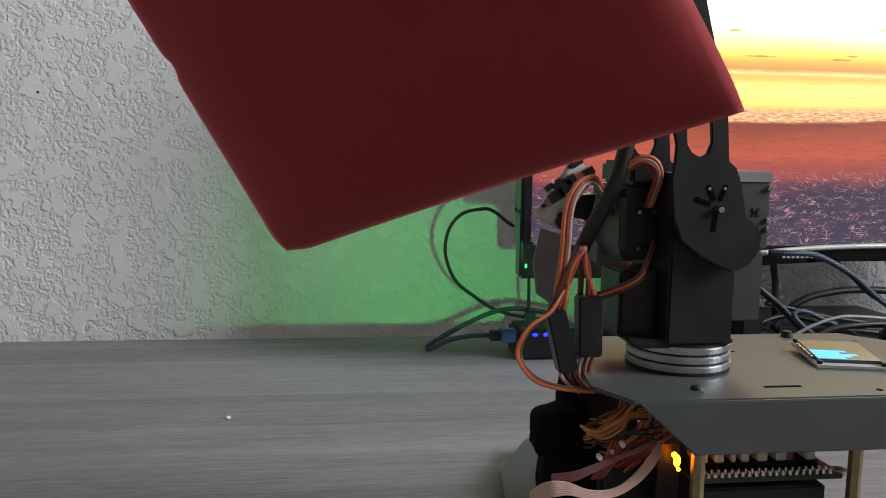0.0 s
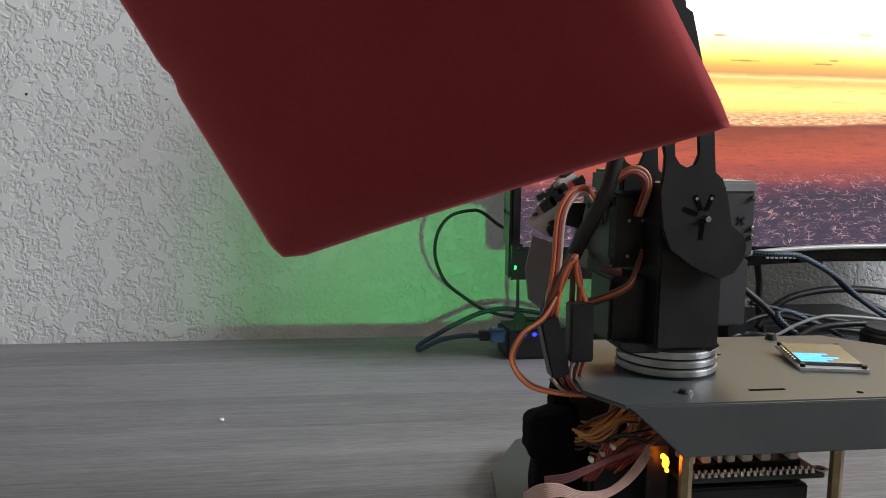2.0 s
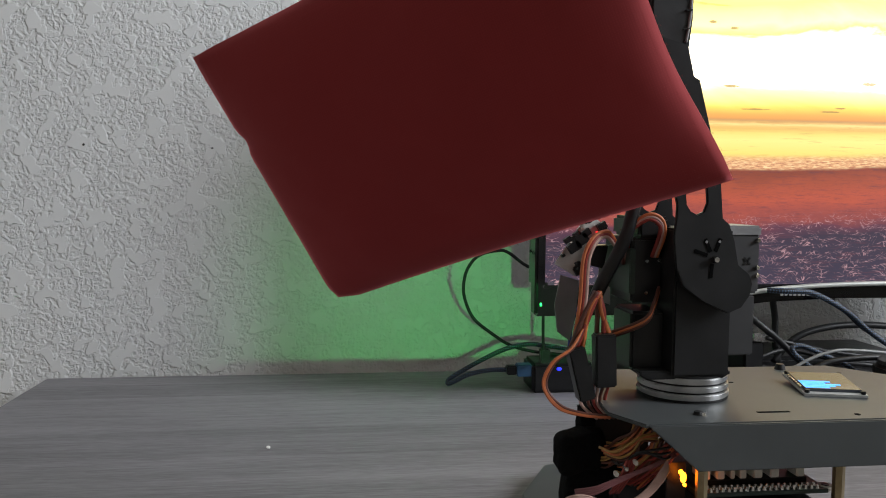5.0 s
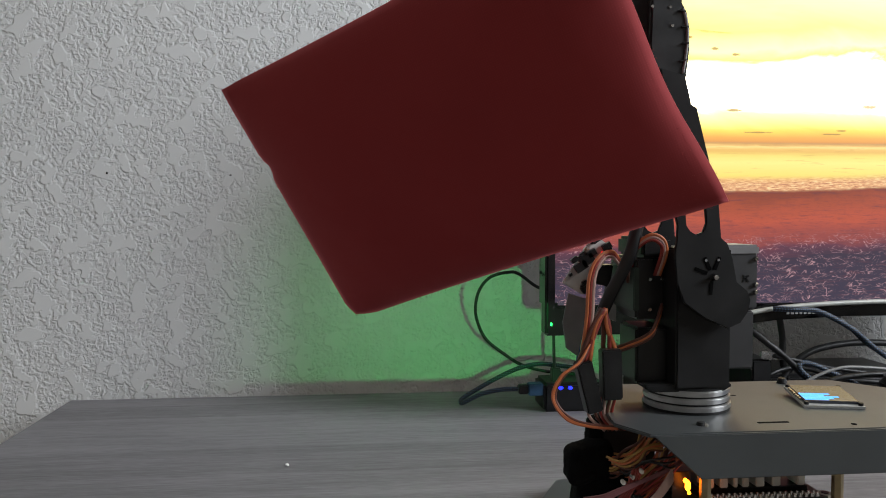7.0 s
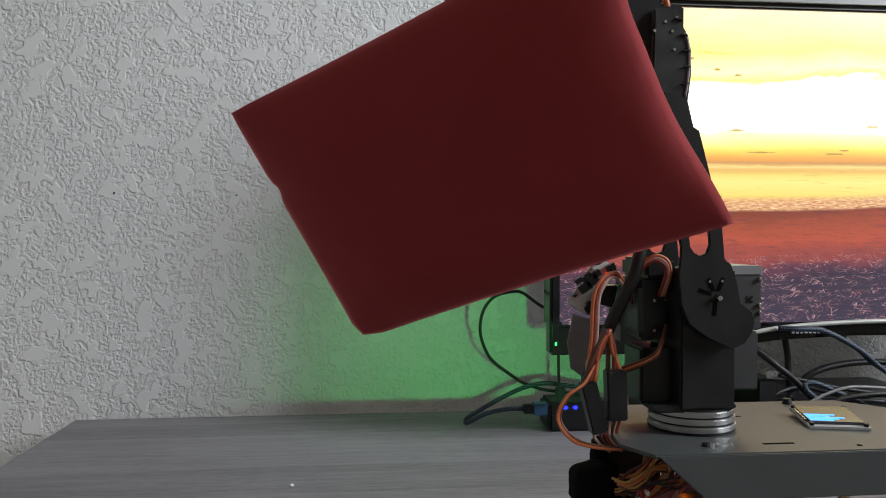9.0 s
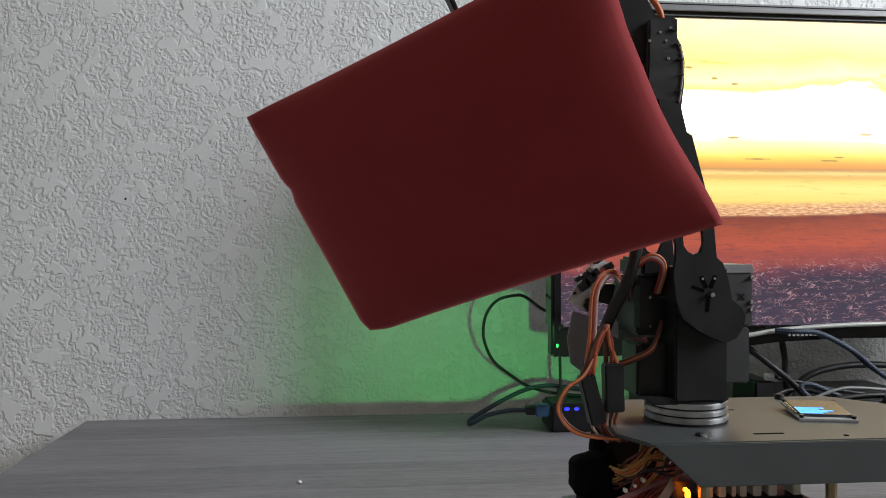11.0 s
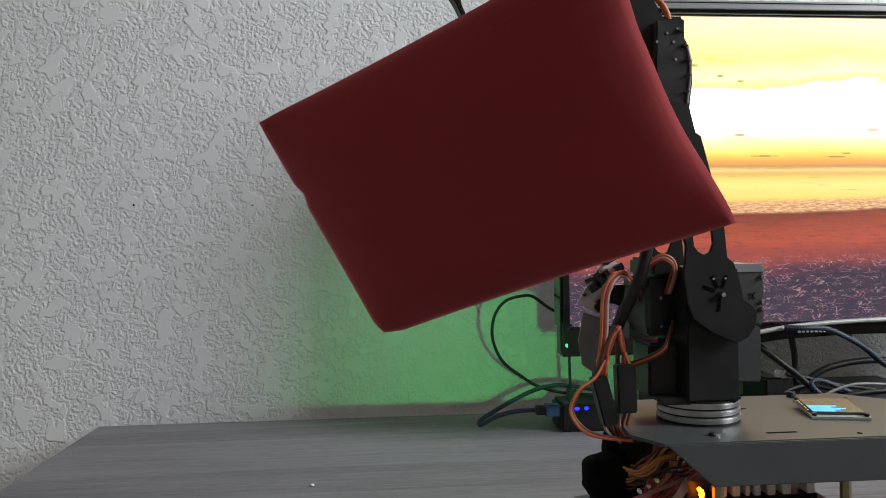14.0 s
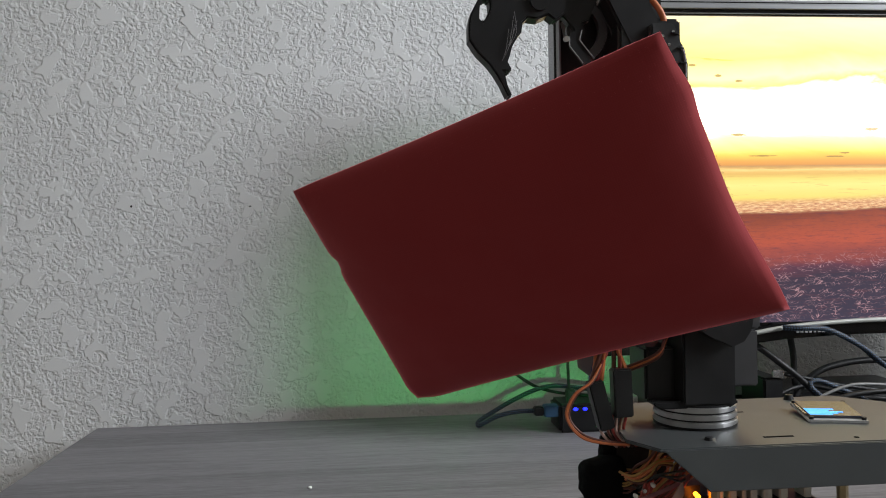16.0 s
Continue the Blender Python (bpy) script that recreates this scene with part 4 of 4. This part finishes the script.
for k in range(3):
    part("crimp", box(0.068 + 0.004 * k, 0.0695 + 0.004 * k, -0.581, -0.578, 0.085 + 0.0022 * (k % 3), 0.0868 + 0.0022 * (k % 3), 0.0003), (WHITE_PLASTIC, STEEL)[k % 2], robot)


def ribbon(points, wide, count, material, label):
    """A flat ribbon of joined wires laid side by side along a line."""
    bm = bmesh.new()
    line = smooth_line(points, 6)
    steps = 4 * count
    rows = []
    for i, c in enumerate(line):
        lean = 0.7 + 0.3 * math.sin(i / 6 + 1.0)
        ring = []
        for side in (-1, 1):
            for k in range(steps + 1) if side < 0 else range(steps, -1, -1):
                f = (k / steps - 0.5) * wide
                lift = 0.3 * wide / count * (0.35 + abs(math.sin(math.pi * k * count / steps)))
                ring.append(bm.verts.new(c + Vector((0.0, 0.35 * f + side * lift, 0.94 * f * lean))))
        rows.append(ring)
    for a, b in zip(rows, rows[1:]):
        for k in range(len(a)):
            bm.faces.new((a[k], a[(k + 1) % len(a)], b[(k + 1) % len(b)], b[k]))
    bm.faces.new(rows[0][::-1])
    bm.faces.new(rows[-1])
    return part("ribbon_cable", bm, material, robot, label, smooth=True)


ribbon([(0.047, -0.570, 0.067), (0.0495, -0.582, 0.0755), (0.056, -0.584, 0.0770), (0.064, -0.585, 0.0750), (0.073, -0.585, 0.0755), (0.0805, -0.584, 0.0795), (0.086, -0.583, 0.0850), (0.0905, -0.580, 0.0890)], 0.0058, 7, WIRE_PINK, "pale pink flat ribbon cable")
ribbon([(0.053, -0.576, 0.0770), (0.060, -0.580, 0.0795), (0.067, -0.581, 0.0828), (0.075, -0.581, 0.0860), (0.084, -0.580, 0.0888), (0.092, -0.578, 0.0915), (0.099, -0.574, 0.0935)], 0.0034, 4, WIRE_MAUVE, "mauve ribbon cable")
for k in range(4):
    o = 0.0012 * k
    part("wire", tube([(0.064 + o, -0.572, 0.0945 - o), (0.0685 + o, -0.577, 0.0940 - o), (0.074 + o, -0.578, 0.0970 - o), (0.080, -0.577, 0.1000 - 0.5 * o), (0.088, -0.574, 0.1005 - o)], 0.0006, 6), (WIRE_YELLOW, WIRE_ORANGE, WIRE_YELLOW, WIRE_BROWN)[k], robot, smooth=True)
    part("wire", tube([(0.068 + o, -0.575, 0.076), (0.0705 + o, -0.579, 0.0835), (0.0735 + o, -0.578, 0.0900), (0.0765 + 0.5 * o, -0.575, 0.0950)], 0.0006, 6), WIRE_RED, robot, smooth=True)

# lower_deck, posts and the controller board under the plate
for x in (0.1035, 0.163):
    part("standoff", cyl((x, -0.5825, 0.041), (x, -0.5825, PZ - 0.0016), 0.0024, seg=6), BRASS, robot)
for x in (0.135, 0.158):
    part("standoff", cyl((x, -0.503, 0.030), (x, -0.51, PZ - 0.0016), 0.0024, seg=6), BRASS, robot)
# two unseen plates added to cut off the green light below and above
part("light_stop_low", grounded(box(0.0835, 0.160, -0.4945, -0.476, 0.0840, 0.0854)), BLACK_METAL, robot)
part("light_stop_high", grounded(box(0.0925, 0.160, -0.4945, -0.476, 0.0897, 0.0911)), BLACK_METAL, robot)
part("lower_deck", grounded(box(0.090, 0.166, -0.556, -0.47, 0.028, 0.030, 0.0005)), STEEL_GREY, robot)
part("chassis_plate", grounded(sheet([(0.064, -0.455), (0.069, -0.414), (0.095, -0.366), (0.12, -0.359), (0.158, -0.359), (0.158, -0.56), (0.075, -0.56)], 0.010, 0.012, 0.0004, axis="z")), STEEL_GREY, robot, "grey chassis plate with cut corners")
for x in (0.100, 0.148):
    for y in (-0.54, -0.385):
        part("foot", grounded(cyl((x, y, 0.0), (x, y, 0.028 if y < -0.5 else 0.010), 0.006, seg=20)), RUBBER, robot)
board = part("controller_board", box(0.105, 0.1625, -0.577, -0.525, 0.0735, 0.0752), PCB, robot, "dark controller board with white sockets")
part("shield", box(0.107, 0.156, -0.5775, -0.53, 0.045, 0.0715, 0.0008), BLACK_PLASTIC, board)
for k in range(20):
    for r in range(2):
        part("solder_pin", cyl((0.1085 + 0.00262 * k, -0.5755 + 0.0026 * r, 0.0752), (0.1085 + 0.00262 * k, -0.5755 + 0.0026 * r, 0.0768), 0.0010, 0.0005, 8), STEEL, board)
for x, w in ((0.1095, 0.0050), (0.1165, 0.0042), (0.1228, 0.0022), (0.1268, 0.0036), (0.1330, 0.0048), (0.1405, 0.0048), (0.1525, 0.0042)):
    part("socket", box(x, x + 0.85 * w, -0.570, -0.561, 0.0781, 0.0850, 0.0004), WHITE_PLASTIC, board)
part("header", box(0.1075, 0.1575, -0.5695, -0.560, 0.0753, 0.0779, 0.0003), BLACK_PLASTIC, board)
b = cyl((0.1635, -0.573, 0.0735), (0.1635, -0.573, 0.0755), 0.0030, seg=24)
part("mount_tab", b, WHITE_PLASTIC, board)
# black disc in place of the shaded opening
part("mount_hole", cyl((0.1635, -0.573, 0.0754), (0.1635, -0.573, 0.0758), 0.0016, seg=16), BLACK_PLASTIC, board)
lamp_bulb = bmesh.new()
bmesh.ops.create_uvsphere(lamp_bulb, u_segments=14, v_segments=10, radius=1)
bmesh.ops.transform(lamp_bulb, matrix=Matrix.Translation((0.0990, -0.5755, 0.0818)) @ Matrix.Diagonal((0.0013, 0.0012, 0.0024, 1)), verts=lamp_bulb.verts)
bmesh.ops.create_icosphere(lamp_bulb, subdivisions=2, radius=0.0011, matrix=Matrix.Translation((0.0978, -0.5758, 0.0842)))
bmesh.ops.create_icosphere(lamp_bulb, subdivisions=2, radius=0.0008, matrix=Matrix.Translation((0.0995, -0.5758, 0.0788)))
part("orange_glow_spot", lamp_bulb, ORANGE_GLOW, robot, "glowing orange diode", smooth=True)
# glowing bead added for the diode's orange reflection at the sockets
orange_glint = bmesh.new()
bmesh.ops.create_icosphere(orange_glint, subdivisions=2, radius=0.0009, matrix=Matrix.Translation((0.1085, -0.5745, 0.0805)))
part("orange_glow_spot", orange_glint, ORANGE_GLOW, robot, smooth=True)
part("light_board", box(0.0940, 0.1020, -0.571, -0.5695, 0.062, 0.0865), BLACK_PLASTIC, robot)
# black block added where the robot's inside only looks dark
part("dark_interior_block", box(0.080, 0.152, -0.548, -0.500, 0.0305, 0.0700, 0.002), BLACK_PLASTIC, robot)

# gripper, which reaches down near the end; drawn where it ends
GRIP = (0.062, -0.548, 0.312)
gripper = part("gripper", sheet([(0.040, 0.318), (0.042, 0.3025), (0.0465, 0.3055), (0.052, 0.2985), (0.053, 0.291), (0.0555, 0.302), (0.059, 0.3035), (0.062, 0.309), (0.066, 0.318), (0.06, 0.34), (0.045, 0.345)], -0.552, -0.546, 0.0006), BLACK_PLASTIC, robot, "black plastic gripper with a hooked jaw", origin=GRIP)
FINGER = [(0.010, 0.322), (0.006, 0.3125), (0.002, 0.305), (0.001, 0.300), (0.001, 0.293), (0.005, 0.2870), (0.010, 0.2820), (0.013, 0.2780), (0.016, 0.2730), (0.0192, 0.2662), (0.0212, 0.2668), (0.019, 0.2720), (0.0175, 0.2785), (0.0208, 0.2782), (0.0208, 0.2800), (0.0192, 0.2830),
          (0.0203, 0.2860), (0.0214, 0.2900), (0.0240, 0.2945), (0.0258, 0.2965), (0.0265, 0.3010), (0.0290, 0.3034), (0.0340, 0.3028), (0.0385, 0.3048), (0.0420, 0.3022), (0.0470, 0.3060), (0.046, 0.325), (0.03, 0.33)]
part("jaw", sheet(FINGER, -0.556, -0.546, 0.0008, holes=[[(0.0080, 0.3125), (0.0108, 0.3125), (0.0112, 0.3080), (0.0100, 0.3045), (0.0078, 0.3012), (0.0062, 0.3030), (0.0064, 0.3080)]]), BLACK_METAL, gripper)
part("knuckle", cyl((0.0345, -0.5575, 0.311), (0.0345, -0.5545, 0.311), 0.0045, seg=24), BLACK_PLASTIC, gripper)
# back frame with its pale edge, and the pale inner panels
part("gripper_frame", sheet([(0.0482, 0.33), (0.0482, 0.272), (0.066, 0.272), (0.1, 0.272), (0.1, 0.33)], -0.538, -0.534, 0.0005), BLACK_METAL, gripper)
part("frame_edge", box(0.0476, 0.0484, -0.540, -0.533, 0.272, 0.3075, 0.0002), MID_GREY, gripper)
part("inner_panel", sheet([(0.0484, 0.3058), (0.0508, 0.3078), (0.0530, 0.3010), (0.0500, 0.2985)], -0.5405, -0.539, 0.0002), TRANSLUCENT, gripper, "pale translucent panel")
part("inner_panel", sheet([(0.0535, 0.3085), (0.0585, 0.3120), (0.0605, 0.3045), (0.0562, 0.3020)], -0.5465, -0.545, 0.0002), TRANSLUCENT, gripper, "pale translucent panel")
part("inner_panel", sheet([(0.0610, 0.3150), (0.0700, 0.3150), (0.0685, 0.3135), (0.0635, 0.3108)], -0.5515, -0.550, 0.0002), TRANSLUCENT, gripper, "pale translucent panel")
# toothed quadrant
teeth, gx, gz = [], 0.0530, 0.2990
for k in range(54):
    a = radians(100 - 3.0 * k)
    r = 0.0148 + (0.0008 if k % 2 else 0.0)
    teeth.append((gx + r * math.cos(a), gz + r * math.sin(a)))
inner = [(gx + 0.0112 * math.cos(radians(-59 + 10 * k)), gz + 0.0112 * math.sin(radians(-59 + 10 * k))) for k in range(17)]
part("gear", sheet(teeth + inner, -0.5515, -0.5475), GREY_PLASTIC, gripper, "toothed gear quadrant")
part("gear_hub", cyl((gx, -0.5505, gz), (gx, -0.5475, gz), 0.0045, seg=24), BLACK_PLASTIC, gripper)
# two thin pale levers and the eye at their root
for a, b in (((0.0482, 0.2945), (0.0482, 0.2900)), ((0.0482, 0.2900), (0.0545, 0.2820)), ((0.0542, 0.2975), (0.0530, 0.2930)), ((0.0530, 0.2930), (0.0598, 0.2842))):
    part("lever", cyl((a[0], -0.557, a[1]), (b[0], -0.557, b[1]), 0.0003, seg=8), MID_GREY, gripper)
part("lever_plate", sheet([(0.0490, 0.2965), (0.0545, 0.2985), (0.0532, 0.2925), (0.0600, 0.2835), (0.0545, 0.2815), (0.0482, 0.2895)], -0.5565, -0.5555, 0.0002), BLACK_METAL, gripper)
part("eye", cyl((0.0468, -0.5575, 0.2932), (0.0468, -0.556, 0.2932), 0.0014, seg=16), STEEL, gripper)
# the gripper's motor with its pivot boss, seams and screws
part("motor", sheet([(0.0638, 0.3115), (0.0665, 0.318), (0.090, 0.318), (0.0955, 0.3020), (0.0865, 0.2900), (0.0735, 0.2850), (0.0690, 0.2990)], -0.5535, -0.536, 0.0012), ELBOW_BLACK, gripper)
part("motor_seam", box(0.0712, 0.0716, -0.5538, -0.5532, 0.289, 0.3155, turn=Matrix.Rotation(radians(-28), 4, "Y")), MID_GREY, gripper)
part("motor_seam", box(0.0868, 0.0872, -0.5538, -0.5532, 0.2935, 0.3135, turn=Matrix.Rotation(radians(24), 4, "Y")), GREY_PLASTIC, gripper)
part("pivot", cyl((0.0800, -0.5535, 0.2970), (0.0800, -0.5565, 0.2970), 0.0038, 0.0034, 24), GREY_PLASTIC, gripper)
part("pivot_cap", cyl((0.0800, -0.5565, 0.2970), (0.0800, -0.5572, 0.2970), 0.0022, seg=20), BLACK_PLASTIC, gripper)
part("motor_rib", box(0.0735, 0.0775, -0.5545, -0.5532, 0.3045, 0.3055, 0.0002, turn=Matrix.Rotation(radians(-25), 4, "Y")), MID_GREY, gripper)
for x, z in ((0.0835, 0.3105), (0.0905, 0.3035), (0.0690, 0.3035), (0.0765, 0.3125), (0.0875, 0.2965)):
    part("bolt", cyl((x, -0.5532, z), (x, -0.5545, z), 0.0010, seg=12), STEEL, gripper)
# fine hairs of melted plastic stuck to the jaw
for k in range(7):
    x, z = 0.0165 + 0.0006 * k, 0.2830 + 0.0012 * k
    part("plastic_string", tube([(x, -0.5565, z), (x + 0.002 + 0.001 * math.sin(k * 2.3), -0.5575, z + 0.006), (x + 0.0035 + 0.0015 * math.cos(k * 1.7), -0.5565, z + 0.011 + 0.0008 * k)], 0.00009, 4, steps=4), MID_GREY, gripper)

# ---- the red cushion ----
PW, PH, DX, DZ = 0.1905, 0.1308, -0.0100, 0.0026
BAG = 1.04


def cushion_mesh():
    """A stuffed flat bag: two bulged sides meeting at a seam, soft corners, pinched edges."""
    nx, nz, half = 52, 38, 0.0125
    bm = bmesh.new()

    def spot(u, v, side):
        x, z = u * PW / 2, v * PH / 2
        k = (1 + u) * (1 + v) / 4
        x, z = x + DX * k, z + DZ * k
        # rounded corners and slightly hollow edges
        c = max(abs(u) + abs(v) - 1.86, 0) * (0.6 if u < 0 > v else 0.10 if u > 0 < v else 0.1 if u > 0 else -0.12)
        x -= math.copysign(c * 0.030, u)
        z -= math.copysign(c * 0.030, v)
        x *= 1 - 0.004 * (1 - v * v) * abs(u) ** 3
        z *= 1 - (0.020 if v > 0 else 0.024) * (1 - u * u) * abs(v) ** 3
        if u > 0:
            x -= 0.0026 * u ** 6 * math.exp(-((v + 0.25) / 0.5) ** 2) * (1 - v * v)
            x += 0.0016 * u ** 8 * math.exp(-((v - 0.62) / 0.13) ** 2)
        x += 0.0022 * math.exp(-((v - 0.35) / 0.06) ** 2) * (abs(u) ** 12) * (1 if u < 0 else 0)
        t = half * (1 - abs(u) ** (4 if u < 0 else 3.4)) ** 0.7 * (1 - abs(v) ** 3.5) ** 0.7
        t *= 1 + 0.12 * noise.noise(Vector((u * 2, v * 2, side))) + 0.05 * noise.noise(Vector((u * 6, v * 6, side)))
        return Vector((x, side * (t + 0.0006), z)) * BAG

    grids = {}
    for side in (-1, 1):
        g = [[bm.verts.new(spot(2 * i / nx - 1, 2 * j / nz - 1, side)) for j in range(nz + 1)] for i in range(nx + 1)]
        grids[side] = g
        for i in range(nx):
            for j in range(nz):
                q = (g[i][j], g[i + 1][j], g[i + 1][j + 1], g[i][j + 1])
                bm.faces.new(q if side < 0 else q[::-1])
    rim = [(i, 0) for i in range(nx)] + [(nx, j) for j in range(nz)] + [(i, nz) for i in range(nx, 0, -1)] + [(0, j) for j in range(nz, 0, -1)]
    a, c = grids[-1], grids[1]
    for (i, j), (k, l) in zip(rim, rim[1:] + rim[:1]):
        bm.faces.new((a[i][j], c[i][j], c[k][l], a[k][l]))
    return bm


cushion = part("cushion", cushion_mesh(), RED, None, smooth=True)
tagged(cushion, "stuffed red woven fabric bag held by the gripper", "cushion")


def nap_mesh():
    """Short loose fibres standing out along the bag's edges."""
    grid = [v.co.copy() for v in cushion.data.vertices]
    normals = [v.normal.copy() for v in cushion.data.vertices]
    verts, faces = [], []
    rng = random.Random(5)
    rim = [k for k, p in enumerate(grid) if abs(p.x) > 0.086 or abs(p.z) > 0.055]
    for _ in range(9000):
        k = rng.choice(rim)
        p = grid[k] + Vector((rng.uniform(-1, 1), 0.2 * rng.uniform(-1, 1), rng.uniform(-1, 1))) * 0.0018
        if abs(p.x) > abs(grid[k].x) or abs(p.z) > abs(grid[k].z):
            p = p.lerp(grid[k], 0.7)
        out = Vector((grid[k].x / 0.095, 0, grid[k].z / 0.065))
        d = (normals[k] + 0.35 * out + 0.6 * Vector((rng.uniform(-1, 1), rng.uniform(-1, 1), rng.uniform(-1, 1)))).normalized()
        side = d.orthogonal().normalized() * 0.00003
        tall = rng.uniform(0.0004, 0.0011)
        n0 = len(verts)
        verts += [p - side, p + side, p + d * tall]
        faces.append((n0, n0 + 1, n0 + 2))
    me = bpy.data.meshes.new("nap")
    me.from_pydata(verts, [], faces)
    me.materials.append(RED)
    return me


nap = new("nap", nap_mesh())
nap.parent = cushion
tagged(nap, "fine red fibres along the edges", kind="stuff")
REST = (0.0027, -0.5553, 0.2319, 26.0, -18.0, -31.6)


# ---- what moves ----
def motions():
    fall = [
        (15.2, 0.0050, -0.5514, 0.2298, 25.2, -18.1, -31.1),
        (15.3, 0.0086, -0.5509, 0.2247, 23.2, -18.2, -33.8),
        (15.4, 0.0199, -0.5578, 0.2078, 31.5, -13.9, -38.5),
        (15.5, 0.0329, -0.5693, 0.1973, 29.7, -12.0, -41.3),
        (15.6, 0.0397, -0.5680, 0.2011, 26.1, -23.8, -39.3),
        (15.7, 0.0378, -0.5646, 0.2020, 27.9, -32.7, -37.1),
        (15.8, 0.0375, -0.5683, 0.2011, 27.4, -26.0, -34.2),
        (15.9, 0.0349, -0.5684, 0.2005, 27.4, -18.3, -31.7),
        (16.0, 0.0255, -0.5657, 0.1981, 28.1, -16.3, -30.4),
    ]
    sway = [(0.0, -0.0003, 0.0, -0.13), (1.5, -0.0008, -0.0001, -0.17), (2.5, 0.0006, 0.0005, 0.32), (3.0, 0.0009, 0.0008, -0.36), (3.5, -0.0005, -0.0009, -0.41), (7.0, -0.0005, 0.0, -0.02),
            (9.0, 0.0004, 0.0, 0.05), (12.5, -0.0002, 0.0002, 0.50), (14.5, 0.0017, 0.001, 0.35), (15.1, 0.0017, 0.001, 0.2)]
    still = [(t, REST[0] + dx, REST[1], REST[2] + dz, REST[3], REST[4] + turn, REST[5]) for t, dx, dz, turn in sway]
    rows = []
    for t, x, y, z, a, b, c in still + fall:
        at = VIEW + (Vector((x, y, z - 0.0014)) - VIEW) * BAG
        rows.append((t, pose(at.x, at.y, at.z, a, b, c)))
    walk(cushion, rows)
    reach = [(0.0, -0.0235, 0.0358), (15.0, -0.0235, 0.0358), (15.2, -0.0225, 0.034), (15.3, -0.020, 0.030), (15.4, -0.012, 0.011), (15.5, 0.005, 0.001), (15.6, 0.004, 0.006), (15.7, -0.005, 0.009), (15.8, 0.0, 0.003), (15.9, 0.005, 0.001), (16.0, 0.0, 0.0)]
    home = Vector(GRIP) - ORIGIN[robot]
    walk(gripper, [(t, pose(home.x + dx, home.y, home.z + dz)) for t, dx, dz in reach])


motions()
